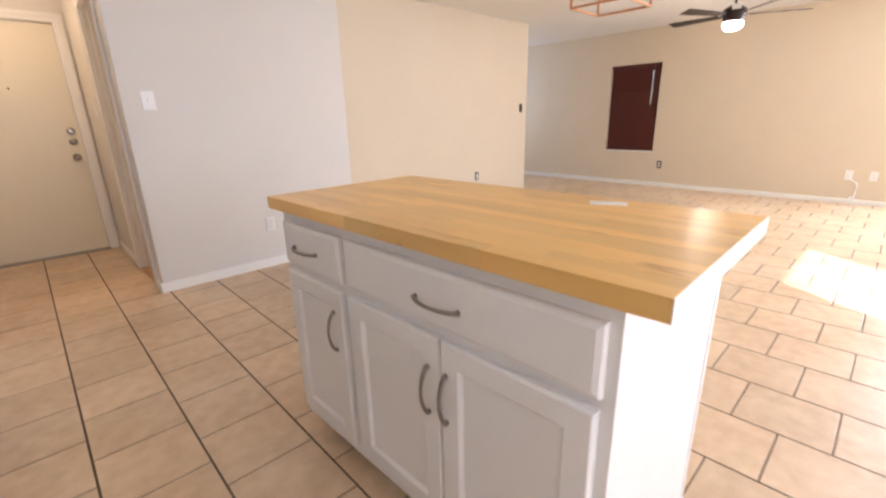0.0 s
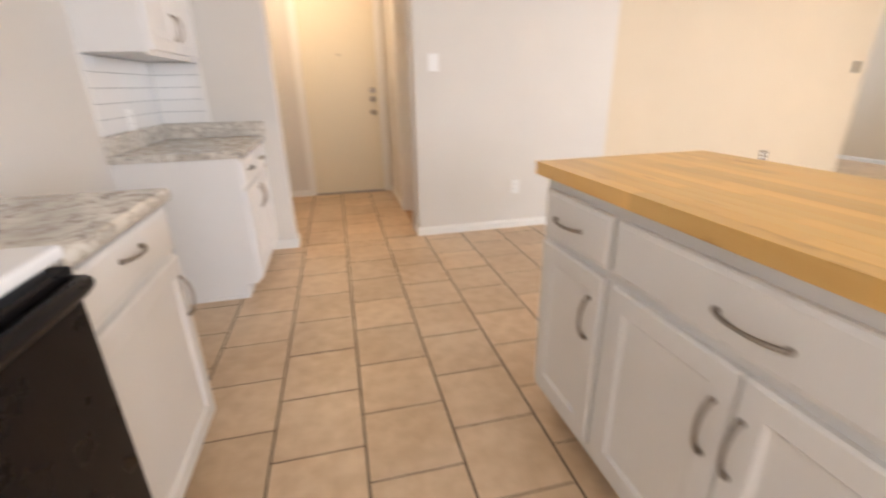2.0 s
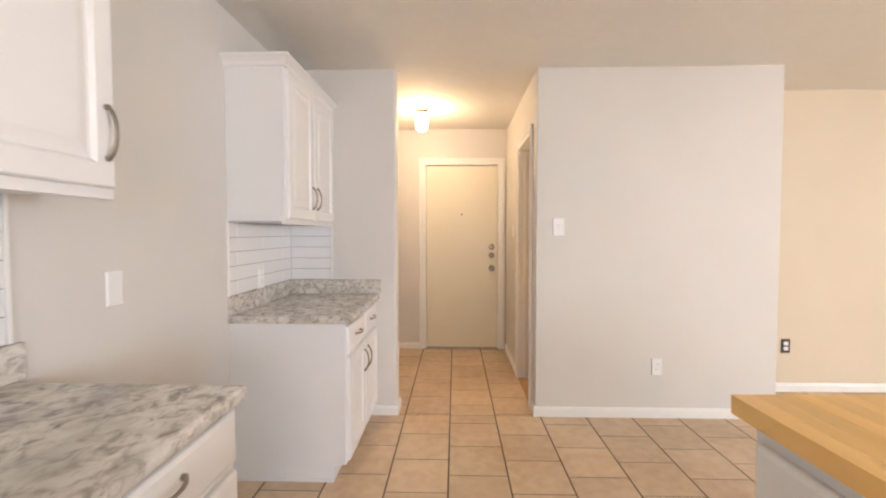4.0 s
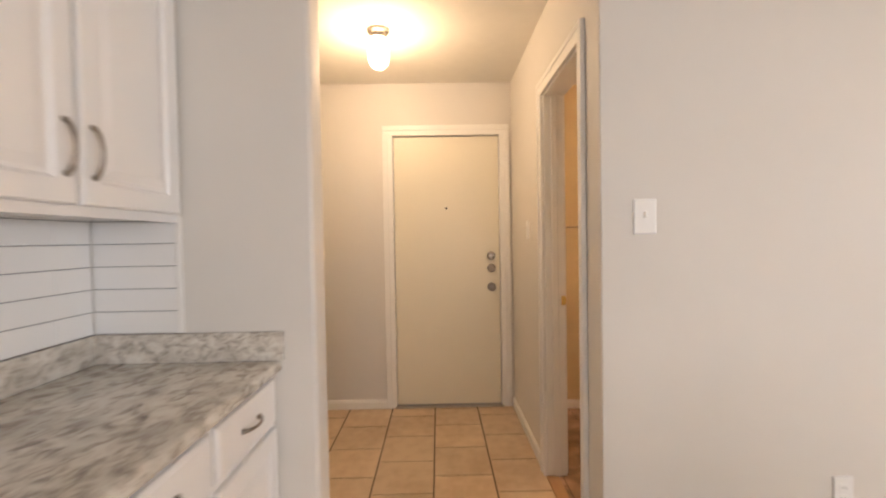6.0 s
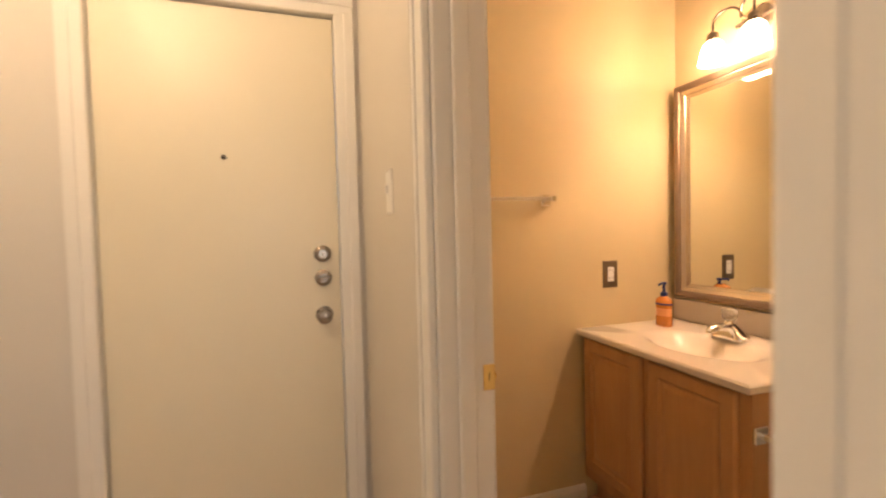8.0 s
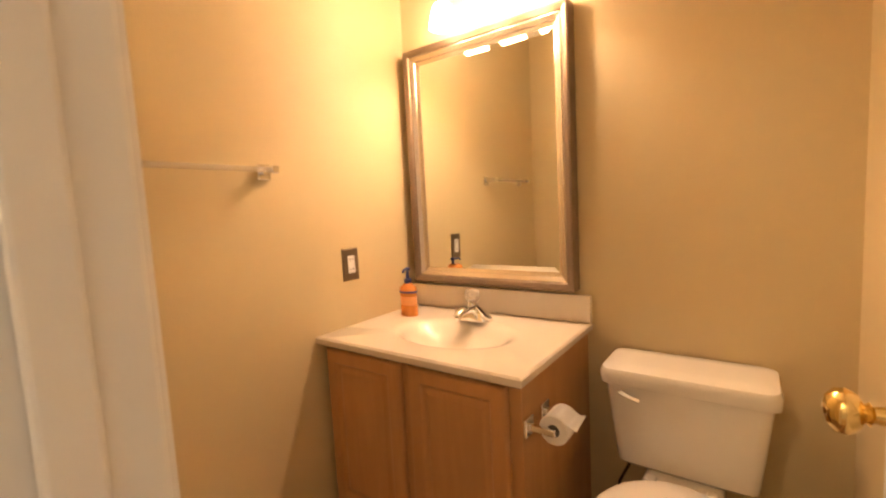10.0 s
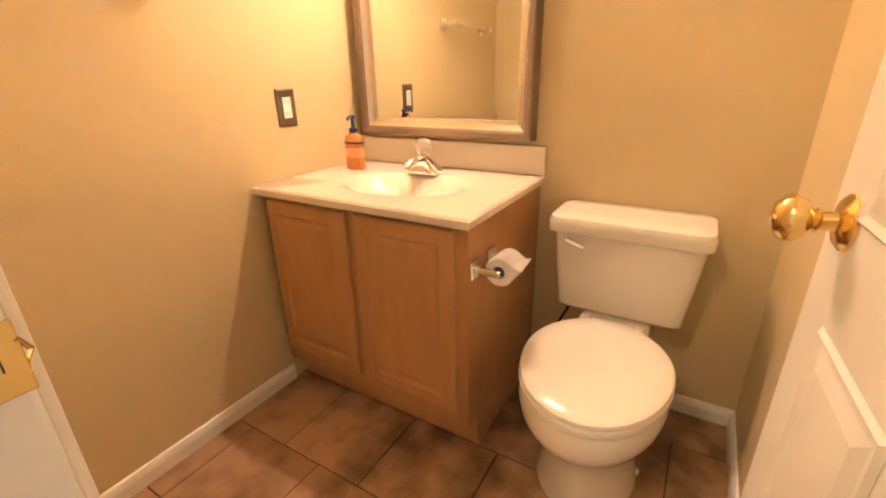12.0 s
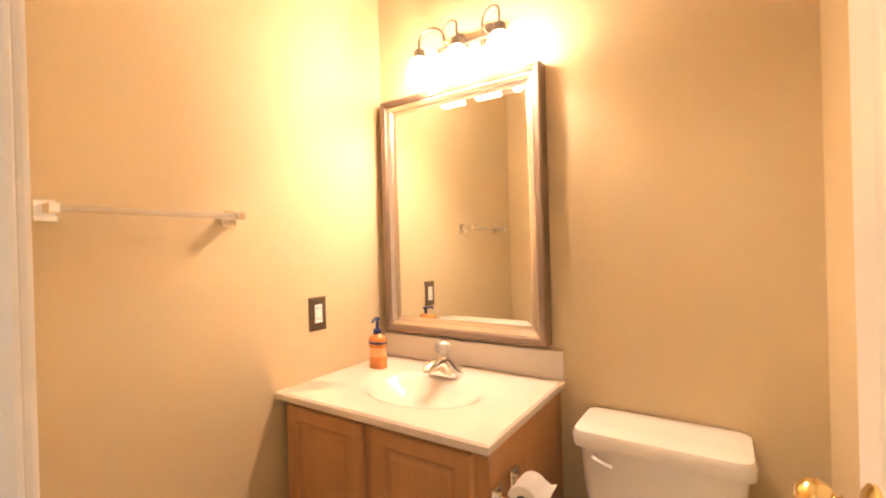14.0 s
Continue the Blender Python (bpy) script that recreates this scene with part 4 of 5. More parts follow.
for zz in (z0, z1):
    for s in (-1, 1):
        part("bar", box(pc.x - hw, pc.y + s * hw - 0.008, zz - 0.008, pc.x + hw, pc.y + s * hw + 0.008, zz + 0.008, 0.001), M_COPPER, pd)
        part("bar", box(pc.x + s * hw - 0.008, pc.y - hw, zz - 0.008, pc.x + s * hw + 0.008, pc.y + hw, zz + 0.008, 0.001), M_COPPER, pd)
for k in range(4):
    a = math.pi / 4 + k * math.pi / 2
    e = Vector((pc.x + 0.09 * math.cos(a), pc.y + 0.09 * math.sin(a), z0 + 0.08))
    part("arm", tube([(pc.x, pc.y, z0 + 0.07), (pc.x + 0.05 * math.cos(a), pc.y + 0.05 * math.sin(a), z0 + 0.055), e], 0.005, seg=8), M_COPPER, pd)
    part("candle_socket", lathe(((0.018, 0), (0.012, 0.01), (0.012, 0.07), (0.004, 0.10)), e), M_PLATE, pd, "white candle sleeve", True)

# ceiling fan
fn = thing("ceiling_fan", (5.77, 1.58, CZ), "dark bronze ceiling fan with five blades and lit bowl", "ceiling fan")
part("canopy", lathe(((0.065, 0), (0.062, -0.03), (0.02, -0.05)), (5.77, 1.58, CZ)), M_BRONZE, fn, smooth=True)
part("downrod", tube([(5.77, 1.58, CZ - 0.05), (5.77, 1.58, 2.22)], 0.012), M_BRONZE, fn)
part("motor", lathe(((0.03, 2.24), (0.07, 2.22), (0.11, 2.19), (0.115, 2.14), (0.10, 2.10), (0.095, 2.07)), (5.77, 1.58, 0)), M_BRONZE, fn, smooth=True)
part("bowl", lathe(((0.095, 2.07), (0.100, 2.05), (0.092, 2.02), (0.062, 1.995), (0.0, 1.985)), (5.77, 1.58, 0)), M_FANGLASS, fn, "lit white glass bowl", True)
for k in range(5):
    bm = box(0.15, -0.06, -0.003, 0.66, 0.06, 0.003, 0.002)
    for v in bm.verts:
        v.co.y *= 0.75 + 0.35 * (v.co.x - 0.15) / 0.5
    box(0.09, -0.018, -0.006, 0.20, 0.018, -0.001, 0.001, bm)
    bm.transform(Matrix.Translation((5.77, 1.58, 2.14)) @ Matrix.Rotation(radians(-62 + 72 * k), 4, "Z") @ Matrix.Rotation(radians(12), 4, "X"))
    part("blade", bm, M_BRONZE, fn)
# small cream square set against the motor's side
part("cream_square", box(5.655, 1.50, 2.175, 5.665, 1.58, 2.225, 0.003), M_PLATE, fn, "cream square on the motor housing")

# ---- entry hall and pantry ----
hl = thing("hall_ceiling_light", (-0.26, 4.6, CZ), "lit jelly-jar ceiling light with brass collar", "ceiling lamp")
part("canopy", lathe(((0.062, 0), (0.060, -0.015), (0.045, -0.022), (0.040, -0.045)), (-0.26, 4.6, CZ)), M_STEEL, hl, smooth=True)
part("glass_jar", lathe(((0.038, -0.045), (0.052, -0.058), (0.058, -0.085), (0.058, -0.15), (0.050, -0.185), (0.030, -0.208), (0.0, -0.214)), (-0.26, 4.6, CZ)), M_LAMPGLASS, hl, "glowing ribbed glass jar", True).visible_shadow = False

for zz in (1.83, 1.205, 0.572):
    sh = thing("pantry_shelf", (-1.02, 4.6, zz), "cream painted wooden pantry shelf on wall cleats", "shelf", "pantry shelves")
    part("board", box(XP, YP, zz, -0.905, YD, zz + 0.018, 0.002), M_CREAM, sh)
    part("end_cleat", box(XP, YD - 0.018, zz - 0.062, -0.80, YD, zz - 0.002, 0.003), M_CREAM, sh)
    part("wall_cleat", box(XP, YP, zz - 0.062, XP + 0.018, YD - 0.018, zz - 0.002, 0.003), M_CREAM, sh)
    part("end_cleat", box(XP + 0.018, YP, zz - 0.062, -0.905, YP + 0.018, zz - 0.002, 0.003), M_CREAM, sh)

# ---- bathroom ----
VX, VY0, VY1, VZ = 1.553, 4.570, 5.325, 0.750
va = thing("vanity_cabinet", (1.8, 4.94, 0), "honey maple bathroom vanity cabinet with two doors", "vanity")
bm = box(VX, VY0, 0.116, XB, VY1, VZ)
bmesh.ops.delete(bm, geom=[f for f in bm.faces if f.calc_center_median().z > VZ - 0.001], context="FACES")
box(VX + 0.06, VY0, 0.004, XB, VY1, 0.118, bm=bm)
part("body", bm, M_VANITY, va)
q = front_x("door", VX, 4.970, 5.308, 0.170, 0.740, -1, VDOOR, va, M_VANITY)
q = front_x("door", VX, 4.605, 4.937, 0.170, 0.740, -1, VDOOR, va, M_VANITY)
part("side_base_trim", box(VX + 0.06, VY0 - 0.008, 0.004, XB, VY0, 0.02, 0.002), M_VANITY, va)

vt = thing("bathroom_sink", (1.8, 4.93, VZ), "cream cultured marble vanity top with moulded oval basin", "sink")
cx, cy, ra, rb = 1.785, 4.935, 0.150, 0.215
bm = bmesh.new()
N = 48
x0, x1, y0, y1, zt = 1.521, XB, 4.553, 5.342, 0.778


ANGLES = [2 * math.pi * k / N for k in range(N)]
for qx, qy in ((x0, y0), (x0, y1), (x1, y0), (x1, y1)):
    ca = math.atan2(qy - cy, qx - cx) % (2 * math.pi)
    kk = min(range(N), key=lambda k: abs(ANGLES[k] - ca))
    ANGLES[kk] = ca


def rect_ring(inset, z):
    """Points on the top's outline, one for each direction of the basin's ring."""
    out = []
    for a in ANGLES:
        dx, dy = math.cos(a), math.sin(a)
        s = min(((x1 - inset - cx) if dx > 0 else (cx - x0 - inset)) / max(abs(dx), 1e-6), ((y1 - inset - cy) if dy > 0 else (cy - y0 - inset)) / max(abs(dy), 1e-6))
        out.append(bm.verts.new((cx + dx * s, cy + dy * s, z)))
    return out


rings = [rect_ring(0.004, VZ), rect_ring(0, VZ + 0.004), rect_ring(0, zt - 0.006), rect_ring(0.006, zt)]
for fr, dz in ((1.16, 0.0), (1.08, -0.0015), (1.0, -0.006), (0.92, -0.017), (0.80, -0.040), (0.62, -0.064), (0.38, -0.080), (0.12, -0.085)):
    rings.append([bm.verts.new((cx + ra * fr * math.cos(q), cy + rb * fr * math.sin(q), zt + dz)) for q in ANGLES])
for s, r in zip(rings, rings[1:]):
    for k in range(N):
        bm.faces.new((s[k], s[(k + 1) % N], r[(k + 1) % N], r[k]))
bm.faces.new(rings[-1])
part("top", bm, M_MARBLE, vt, smooth=True)
part("back_splash", box(XB - 0.022, 4.553, zt - 0.001, XB, 5.342, zt + 0.098, 0.004), M_MARBLE, vt)
part("drain", lathe(((0.022, 0), (0.022, 0.003), (0.014, 0.004)), (cx, cy, zt - 0.0845)), M_CHROME, vt, "chrome drain", True)

fa = thing("basin_faucet", (1.965, 4.958, zt), "chrome single-knob basin faucet with clear acrylic knob", "faucet")
FY = 4.958


def hump(x0, x1, half, low, high, n=16):
    """A centerset faucet body: a low plate that swells to a crown in the middle, rounded in plan."""
    bm = bmesh.new()
    rows = []
    for i in range(n + 1):
        q = -1 + 2 * i / n
        top = low + (high - low) * max(0.0, 1 - abs(q) * 1.25) ** 0.8
        w = (x1 - x0) / 2 * (1 - 0.75 * max(0.0, abs(q) - 0.55) ** 2 / 0.2)
        xc = (x0 + x1) / 2
        rows.append([bm.verts.new((xc + dx * w, FY + q * half, zt + h)) for dx, h in ((-1, 0), (-1, low * 0.7), (-0.72, top * 0.92), (-0.3, top), (0.3, top), (0.72, top * 0.92), (1, low * 0.7), (1, 0))])
    for s_, t_ in zip(rows, rows[1:]):
        for k in range(7):
            bm.faces.new((s_[k], s_[k + 1], t_[k + 1], t_[k]))
    bm.faces.new(rows[0]), bm.faces.new(rows[-1][::-1])
    return bm


part("base", hump(1.928, 1.985, 0.066, 0.012, 0.050), M_CHROME, fa, smooth=True)
part("spout", tube([(1.955, FY, zt + 0.032), (1.915, FY, zt + 0.040), (1.880, FY, zt + 0.036), (1.866, FY, zt + 0.026)], (0.019, 0.018, 0.015, 0.012), flat=0.75), M_CHROME, fa, smooth=True)
part("aerator", lathe(((0.008, 0.0), (0.009, 0.002), (0.009, 0.012)), (1.869, FY, zt + 0.014)), M_CHROME, fa, smooth=True)
part("knob_stem", lathe(((0.014, 0.046), (0.012, 0.052), (0.016, 0.058)), (1.955, FY, zt)), M_CHROME, fa, smooth=True)
part("knob", lathe(((0.014, 0.056), (0.021, 0.062), (0.025, 0.074), (0.024, 0.086), (0.021, 0.092), (0.014, 0.096)), (1.955, FY, zt), seg=9), M_ACRYL, fa, "faceted clear acrylic knob")
part("knob_cap", lathe(((0.013, 0.0962), (0.013, 0.0975), (0.008, 0.098)), (1.955, FY, zt)), M_CHROME, fa, smooth=True)
part("pop_up_rod", tube([(1.985, FY, zt + 0.01), (1.985, FY, zt + 0.048)], 0.003), M_CHROME, fa)

fa.scale = (1.22, 1.22, 1.22)

so = thing("soap_bottle", (1.90, 5.228, zt), "orange liquid hand soap bottle with blue pump", "soap bottle")
sx, sy = 1.900, 5.228
part("bottle", lathe(((0.027, 0), (0.030, 0.003), (0.030, 0.030), (0.027, 0.050), (0.0285, 0.070), (0.031, 0.090), (0.028, 0.103), (0.016, 0.112), (0.012, 0.118)), (sx, sy, zt), squash=(0.75, 1.15)), M_SOAP, so, smooth=True)
part("label_patch", lathe(((0.0285, 0.040), (0.0290, 0.041), (0.0280, 0.050), (0.0291, 0.069), (0.0288, 0.070)), (sx, sy, zt), squash=(0.76, 1.15)), M_SOAPLBL, so, "pale orange label", True)
part("label_band", lathe(((0.0308, 0.083), (0.0314, 0.084), (0.0319, 0.089), (0.0312, 0.090)), (sx, sy, zt), squash=(0.76, 1.16)), M_SOAPCAP, so, "dark blue label band", True)
part("pump", lathe(((0.013, 0.116), (0.014, 0.130), (0.006, 0.134), (0.005, 0.160), (0.010, 0.162), (0.010, 0.170), (0.004, 0.172)), (sx, sy, zt)), M_SOAPCAP, so, smooth=True)
part("nozzle", tube([(sx, sy, zt + 0.166), (sx - 0.030, sy - 0.01, zt + 0.166), (sx - 0.036, sy - 0.012, zt + 0.160)], 0.004), M_SOAPCAP, so)

so.scale = (1.14, 1.14, 1.14)

# mirror
MY0, MY1, MZ0, MZ1 = 4.594, 5.302, 0.892, 1.857
mi = thing("framed_mirror", (XB - 0.03, 4.94, MZ0), "wall mirror in a bronze and pewter stepped frame", "mirror")
FW = 0.062


def frame_loop(y0, y1, z0, z1, prof, name, material):
    """A picture frame: a profile of (inset, depth) carried round a rectangle with mitred corners."""
    bm = bmesh.new()
    loops = []
    for a, d in prof:
        loops.append([bm.verts.new((XB - d, y, z)) for y, z in ((y0 + a, z0 + a), (y1 - a, z0 + a), (y1 - a, z1 - a), (y0 + a, z1 - a))])
    n = len(loops)
    for i in range(n):
        s, r = loops[i], loops[(i + 1) % n]
        for k in range(4):
            bm.faces.new((s[k], s[(k + 1) % 4], r[(k + 1) % 4], r[k]))
    return part(name, bm, material, mi)


frame_loop(MY0, MY1, MZ0, MZ1, ((0, 0.002), (0, 0.050), (0.003, 0.056), (0.009, 0.058), (0.024, 0.053), (0.028, 0.046), (0.028, 0.002)), "outer_frame", M_FRAME)
frame_loop(MY0 + 0.028, MY1 - 0.028, MZ0 + 0.028, MZ1 - 0.028, ((0, 0.002), (0, 0.047), (0.004, 0.048), (0.018, 0.038), (0.021, 0.033), (0.033, 0.027), (0.034, 0.002)), "inner_lip", M_FRAMEIN)
part("glass", panel((XB - 0.022, MY1 - 0.058, MZ0 + 0.058), (0, -1, 0), (0, 0, 1), (-1, 0, 0), MY1 - MY0 - 0.116, MZ1 - MZ0 - 0.116, ((0, 0), (0, 0.003), (0.022, 0.0055))), M_MIRROR, mi, "bevelled mirror glass")

# vanity light
vl = thing("vanity_light", (XB, 4.865, 2.0), "brushed nickel vanity light with three lit glass shades", "wall lamp")
part("bar", tube([(XB - 0.035, 4.72, 2.005), (XB - 0.035, 5.01, 2.005)], 0.009), M_STEEL, vl)
for yy in (4.80, 4.93):
    part("backplate", lathe(((0.055, 0), (0.054, 0.010), (0.040, 0.018), (0.012, 0.026)), (XB, yy, 2.005), (-1, 0, 0), squash=(1, 0.75)), M_STEEL, vl, "oval brushed nickel backplate", True)
for yy in (5.03, 4.865, 4.70):
    sg = -1 if yy > 5 else 1
    ap = [(XB - 0.02, yy + sg * 0.085, 2.005), (XB - 0.09, yy + sg * 0.085, 2.010)]
    for k in range(11):
        a = math.pi * k / 10
        ap.append((XB - 0.09 - 0.044 * k / 10, yy + sg * (0.0425 + 0.0425 * math.cos(a)), 2.015 + 0.042 * math.sin(a)))
    ap.append((XB - 0.134, yy, 1.975))
    part("arm", tube(ap, 0.005, seg=8, up=(1, 0, 0)), M_STEEL, vl, smooth=True)
    part("socket_cap", lathe(((0.008, 0.0), (0.020, -0.01), (0.024, -0.035), (0.022, -0.04)), (XB - 0.134, yy, 1.985)), M_STEEL, vl, smooth=True)
    g = part("glass_shade", lathe(((0.022, -0.038), (0.036, -0.052), (0.046, -0.085), (0.054, -0.125), (0.052, -0.126), (0.042, -0.085)), (XB - 0.134, yy, 1.985)), M_SHADE, vl, "glowing frosted glass shade", True)

# towel bar
tb = thing("towel_bar", (1.17, YBL, 1.345), "chrome towel bar with clear rod and square posts", "towel bar")
for xx in (0.955, 1.375):
    ps = part("post", box(xx - 0.022, YBL - 0.012, 1.318, xx + 0.022, YBL, 1.368, 0.003), M_CHROME, tb)
    part("arm", box(xx - 0.012, YBL - 0.075, 1.333, xx + 0.012, YBL - 0.010, 1.357, 0.003), M_CHROME, ps)
part("rod", tube([(0.955, YBL - 0.062, 1.345), (1.375, YBL - 0.062, 1.345)], 0.0085, seg=12), M_ACRYL, tb, smooth=True)

plate("bath_outlet", (1.706, YBL, 1.009), (0, -1, 0), (1, 0, 0), M_BPLATE, "white outlet in a brown metal plate", "decora", 0.078, 0.122, M_PLATE)

# toilet paper holder
tp = thing("toilet_paper_holder", (1.65, VY0, 0.64), "chrome toilet paper holder on the vanity side", "paper holder")
for xx in (1.578, 1.682):
    part("mount", box(xx - 0.024, VY0 - 0.010, 0.604, xx + 0.024, VY0, 0.654, 0.003), M_CHROME, tp)
    part("arm", box(xx - 0.007, VY0 - 0.078, 0.619, xx + 0.007, VY0 - 0.008, 0.637, 0.003), M_CHROME, tp)
part("spindle", tube([(1.58, VY0 - 0.068, 0.628), (1.68, VY0 - 0.068, 0.628)], 0.008), M_CHROME, tp)
rl = thing("toilet_paper_roll", (1.63, VY0 - 0.068, 0.628), "white toilet paper roll with loose end", "toilet paper")
bm = bmesh.new()
lathe(((0.016, 0.0), (0.037, 0.0), (0.039, 0.003), (0.039, 0.077), (0.037, 0.080), (0.016, 0.080)), (1.588, VY0 - 0.068, 0.628), (1, 0, 0), bm, 32)
part("roll", bm, M_PAPER, rl, smooth=True)
bm = bmesh.new()
pr = [(VY0 - 0.068 - 0.040 * math.sin(q), 0.628 + 0.040 * math.cos(q)) for q in (-0.3, 0.1, 0.5, 0.9)] + [(VY0 - 0.112, 0.646), (VY0 - 0.127, 0.640)]
rows = [[bm.verts.new((1.590, y, z)), bm.verts.new((1.667, y, z + (0.010 if i == 5 else 0)))] for i, (y, z) in enumerate(pr)]
for s, r in zip(rows, rows[1:]):
    bm.faces.new((s[0], s[1], r[1], r[0]))
bmesh.ops.solidify(bm, geom=bm.faces[:], thickness=0.0012)
part("loose_sheet", bm, M_PAPER, rl, smooth=True)
# dark disc closes the open end of the core
part("core", lathe(((0.0162, -0.001), (0.0162, 0.002), (0.010, 0.002)), (1.588, VY0 - 0.068, 0.628), (1, 0, 0)), M_HOLLOW, rl, "dark disc in the roll's end", True)

# toilet
to = thing("toilet", (1.70, 4.245, 0.004), "cream-white two-piece toilet with closed round lid", "toilet")
TYC = 4.253
bm = bmesh.new()


def rbox(x0, x1, hw0, hw1, z0, z1, r, bm, taper=0.0):
    """A box with well rounded upright edges whose width grows from bottom to top."""
    rows = []
    for z, hw, ins in ((z0, hw0 - 0.01, 0.012), (z0 + 0.012, hw0, 0.0), ((z0 + z1) / 2, (hw0 + hw1) / 2, 0), (z1, hw1, 0)):
        row = []
        for cxs, cys, a0 in ((1, 1, 0), (-1, 1, 90), (-1, -1, 180), (1, -1, 270)):
            for k in range(5):
                a = radians(a0 + k * 22.5)
                xc = (x1 - r if cxs > 0 else x0 + r + ins + taper * (z1 - z) / (z1 - z0))
                row.append(bm.verts.new((xc + r * math.cos(a), TYC + cys * (hw - r) + r * math.sin(a), z)))
        rows.append(row)
    n = len(rows[0])
    for s, t in zip(rows, rows[1:]):
        for k in range(n):
            bm.faces.new((s[k], s[(k + 1) % n], t[(k + 1) % n], t[k]))
    bm.faces.new(rows[0][::-1]), bm.faces.new(rows[-1])
    return bm


tk = part("tank", rbox(1.884, XB - 0.012, 0.178, 0.205, 0.405, 0.660, 0.030, bm, 0.012), M_PORC, to, smooth=True)
bm = bmesh.new()
rows = []
for z, g in ((0.658, 0.002), (0.662, 0.010), (0.692, 0.012), (0.706, 0.006), (0.711, -0.012), (0.712, -0.05)):
    row = []
    r = 0.035
    for cxs, cys, a0 in ((1, 1, 0), (-1, 1, 90), (-1, -1, 180), (1, -1, 270)):
        for k in range(6):
            a = radians(a0 + k * 18)
            row.append(bm.verts.new(((XB - 0.012 - r + (g if g < 0 else 0)) + r * math.cos(a) if cxs > 0 else 1.878 + r - g + r * math.cos(a), TYC + cys * (0.208 + g - r) + r * math.sin(a), z)))
    rows.append(row)
n = len(rows[0])
for s, t in zip(rows, rows[1:]):
    for k in range(n):
        bm.faces.new((s[k], s[(k + 1) % n], t[(k + 1) % n], t[k]))
bm.faces.new(rows[0][::-1]), bm.faces.new(rows[-1])
part("tank_lid", bm, M_PORC, to, smooth=True)
BYC = 4.252
lv = part("flush_lever", tube([(1.874, TYC + 0.155, 0.640), (1.864, TYC + 0.150, 0.640), (1.860, TYC + 0.130, 0.634), (1.863, TYC + 0.105, 0.626)], (0.010, 0.009, 0.007, 0.009), flat=0.7), M_PORC, to, "cream flush lever", True)


def egg(z, xc, rx0, rx1, ry, bm, n=40):
    """An oval ring, longer towards the front."""
    out = []
    for k in range(n):
        a = 2 * math.pi * k / n
        c, s = math.cos(a), math.sin(a)
        out.append(bm.verts.new((xc - (rx0 if c > 0 else rx1) * c, BYC + ry * s, z)))
    return out


def skin(rows, bm):
    n = len(rows[0])
    for s, t in zip(rows, rows[1:]):
        for k in range(n):
            bm.faces.new((s[k], s[(k + 1) % n], t[(k + 1) % n], t[k]))
    bm.faces.new(rows[0][::-1]), bm.faces.new(rows[-1])
    return bm


bm = bmesh.new()
part("bowl", skin([egg(0.004, 1.71, 0.192, 0.21, 0.140, bm), egg(0.03, 1.71, 0.188, 0.21, 0.136, bm), egg(0.09, 1.71, 0.180, 0.21, 0.128, bm), egg(0.15, 1.70, 0.176, 0.21, 0.125, bm), egg(0.20, 1.685, 0.184, 0.21, 0.132, bm), egg(0.245, 1.665, 0.204, 0.215, 0.148, bm), egg(0.28, 1.65, 0.230, 0.22, 0.166, bm), egg(0.32, 1.645, 0.245, 0.22, 0.179, bm), egg(0.355, 1.645, 0.249, 0.22, 0.183, bm), egg(0.378, 1.645, 0.246, 0.22, 0.181, bm), egg(0.386, 1.645, 0.236, 0.21, 0.172, bm)], bm), M_PORC, to, smooth=True)
part("tank_shelf", box(1.80, TYC - 0.10, 0.30, XB - 0.02, TYC + 0.10, 0.406, 0.02, seg=3), M_PORC, to, smooth=True)
bm = bmesh.new()
part("seat", skin([egg(0.386, 1.645, 0.243, 0.205, 0.178, bm), egg(0.390, 1.645, 0.250, 0.21, 0.184, bm), egg(0.400, 1.645, 0.250, 0.21, 0.184, bm), egg(0.404, 1.645, 0.245, 0.208, 0.180, bm)], bm), M_SEAT, to, "cream plastic seat ring", True)
bm = bmesh.new()
part("lid", skin([egg(0.405, 1.645, 0.244, 0.205, 0.179, bm), egg(0.409, 1.645, 0.248, 0.208, 0.182, bm), egg(0.417, 1.645, 0.246, 0.207, 0.181, bm), egg(0.423, 1.645, 0.235, 0.198, 0.171, bm), egg(0.427, 1.645, 0.18, 0.15, 0.13, bm), egg(0.428, 1.645, 0.05, 0.05, 0.04, bm)], bm), M_SEAT, to, "cream plastic closed lid", True)
for s in (-1, 1):
    part("lid_hinge", box(1.835, TYC + s * 0.075 - 0.015, 0.388, 1.870, TYC + s * 0.075 + 0.015, 0.418, 0.006), M_SEAT, to)
    part("bolt_cap", lathe(((0.013, 0.0), (0.013, 0.006), (0.006, 0.014)), (1.72, TYC + s * 0.132, 0.030)), M_PORC, to, smooth=True)
sv = thing("supply_valve", (XB, 4.47, 0.16), "chrome shut-off valve and supply line beside the toilet", "valve")
part("valve", tube([(XB, 4.46, 0.16), (XB - 0.05, 4.46, 0.16), (XB - 0.06, 4.46, 0.17)], 0.009), M_CHROME, sv)
part("supply_line", tube([(XB - 0.055, 4.46, 0.165), (XB - 0.06, 4.455, 0.26), (XB - 0.08, 4.42, 0.34), (XB - 0.10, 4.40, 0.41)], 0.005), M_BRONZE, sv)

# ---- floor tiles ----
PITCH, PITCHY, GAP, GAPY = 0.320, 0.3168, 0.0085, 0.0060
TILE_MESH = {}


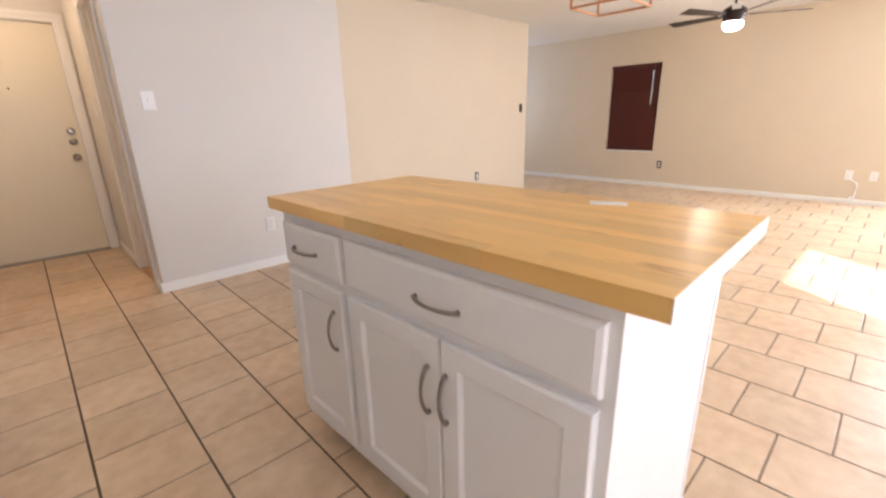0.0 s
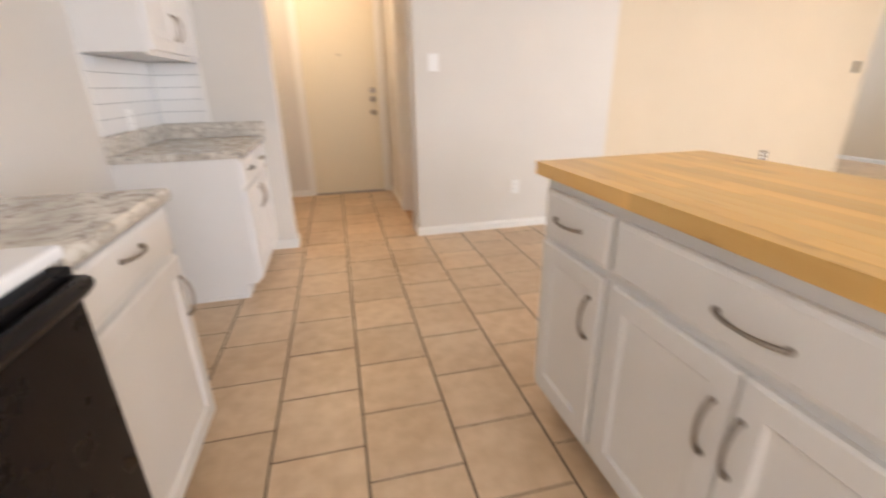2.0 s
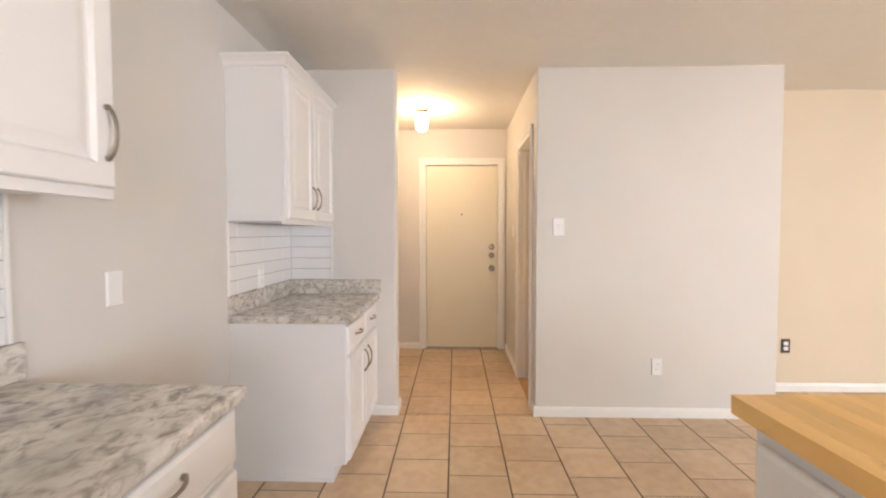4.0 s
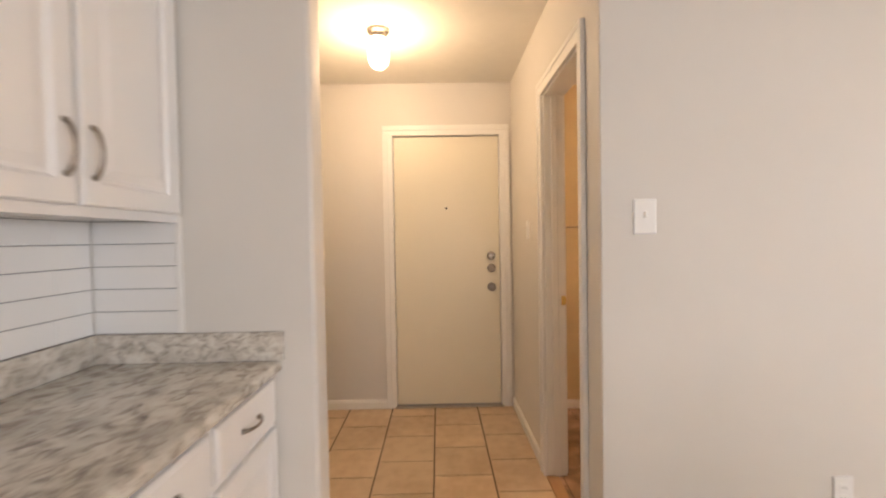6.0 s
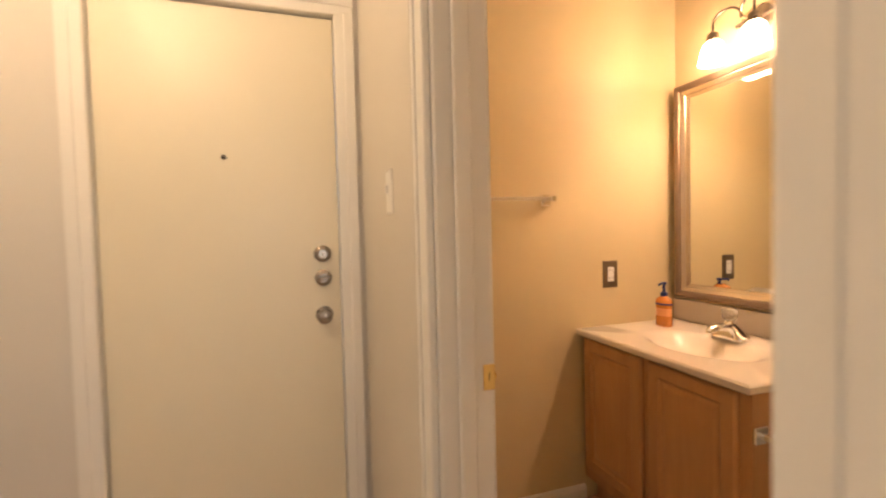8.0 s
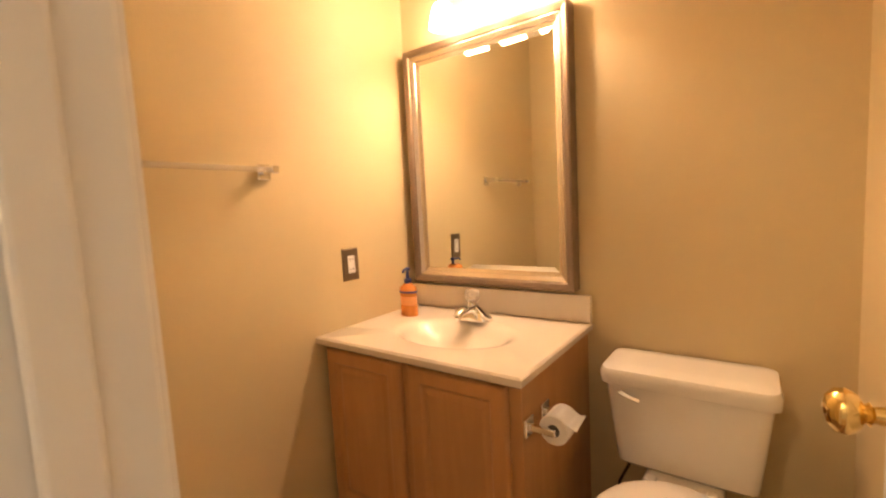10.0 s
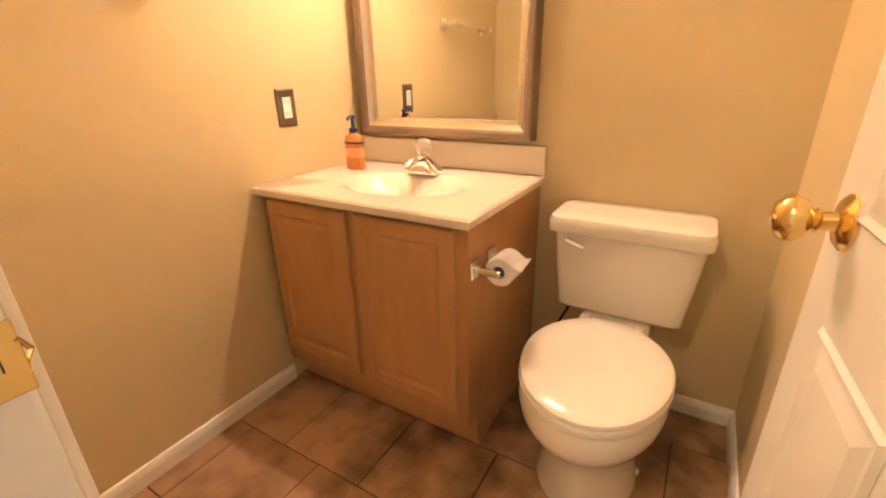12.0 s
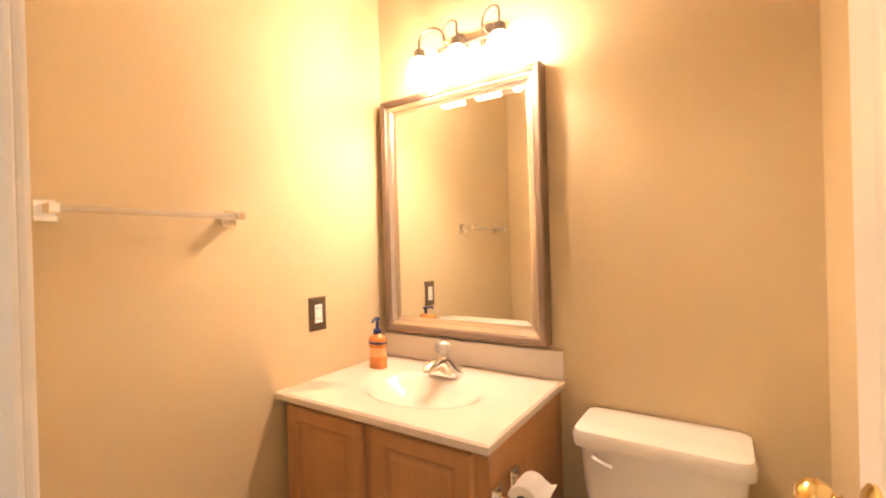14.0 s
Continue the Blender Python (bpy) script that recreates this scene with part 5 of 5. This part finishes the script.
def tile_mesh(w, h, thick, material):
    key = (round(w, 3), round(h, 3), material.name)
    if key not in TILE_MESH:
        bm = panel((-w / 2, -h / 2, -thick), (1, 0, 0), (0, 1, 0), (0, 0, 1), w, h, ((0, 0), (0, thick - 0.0014), (0.0006, thick - 0.0004), (0.002, thick)))
        bmesh.ops.recalc_face_normals(bm, faces=bm.faces)
        me = bpy.data.meshes.new("tile")
        bm.to_mesh(me)
        bm.free()
        me.materials.append(material)
        TILE_MESH[key] = me
    return TILE_MESH[key]


ROOMS = [(XL, YB, XF, YW), (XP, YW, XH + 0.06, YD), (XJ, YW, XF, YJ), (XE, YJ, XF, 6.6)]
rest = bmesh.new()
count = 0
cols = range(-4, 24)
cells = []
for i in cols:
    xa = 0.008 + PITCH * i
    off = 0.0 if i % 2 == 0 else -PITCHY / 2
    for j in range(-15, 17):
        ya = 1.625 + off + PITCHY * j
        for r in ROOMS:
            a, b, c, d = max(xa, r[0]), max(ya, r[1]), min(xa + PITCH, r[2]), min(ya + PITCHY, r[3])
            if c - a > 0.012 and d - b > 0.012:
                cells.append((a, b, c, d))
near = sorted(cells, key=lambda q: abs((q[0] + q[2]) / 2 - 0.75) * 0.9 + abs((q[1] + q[3]) / 2 - 2.2))
rt = random.Random(3)
for k, (a, b, c, d) in enumerate(near):
    if k < 300:
        ob = new("tile", tile_mesh(c - a - GAP, d - b - GAPY, 0.012, M_TILE))
        ob.location = ((a + c) / 2, (b + d) / 2, rt.uniform(-0.0006, 0.0002))
        ob.parent = floor
    else:
        panel((a + 0.003, b + 0.003, -0.012), (1, 0, 0), (0, 1, 0), (0, 0, 1), c - a - 0.006, d - b - 0.006, ((0, 0), (0, 0.0098), (0.0035, 0.012)), rest)
ob = part("far_tiles", rest, M_TILE, floor)
ob["kind"] = "stuff"

BP = 0.305
for i in range(-3, 5):
    xa = 1.303 + BP * i
    off = 0.0 if i % 2 == 0 else BP / 2
    for j in range(-6, 6):
        ya = 4.80 + off + BP * j
        a, b, c, d = max(xa, 0.662), max(ya, YBR), min(xa + BP, XB), min(ya + BP, YBL)
        if c - a > 0.012 and d - b > 0.012:
            ob = new("tile", tile_mesh(c - a - 0.004, d - b - 0.004, 0.010, M_BTILE))
            ob.location = ((a + c) / 2, (b + d) / 2, 0.007)
            ob.parent = bfloor
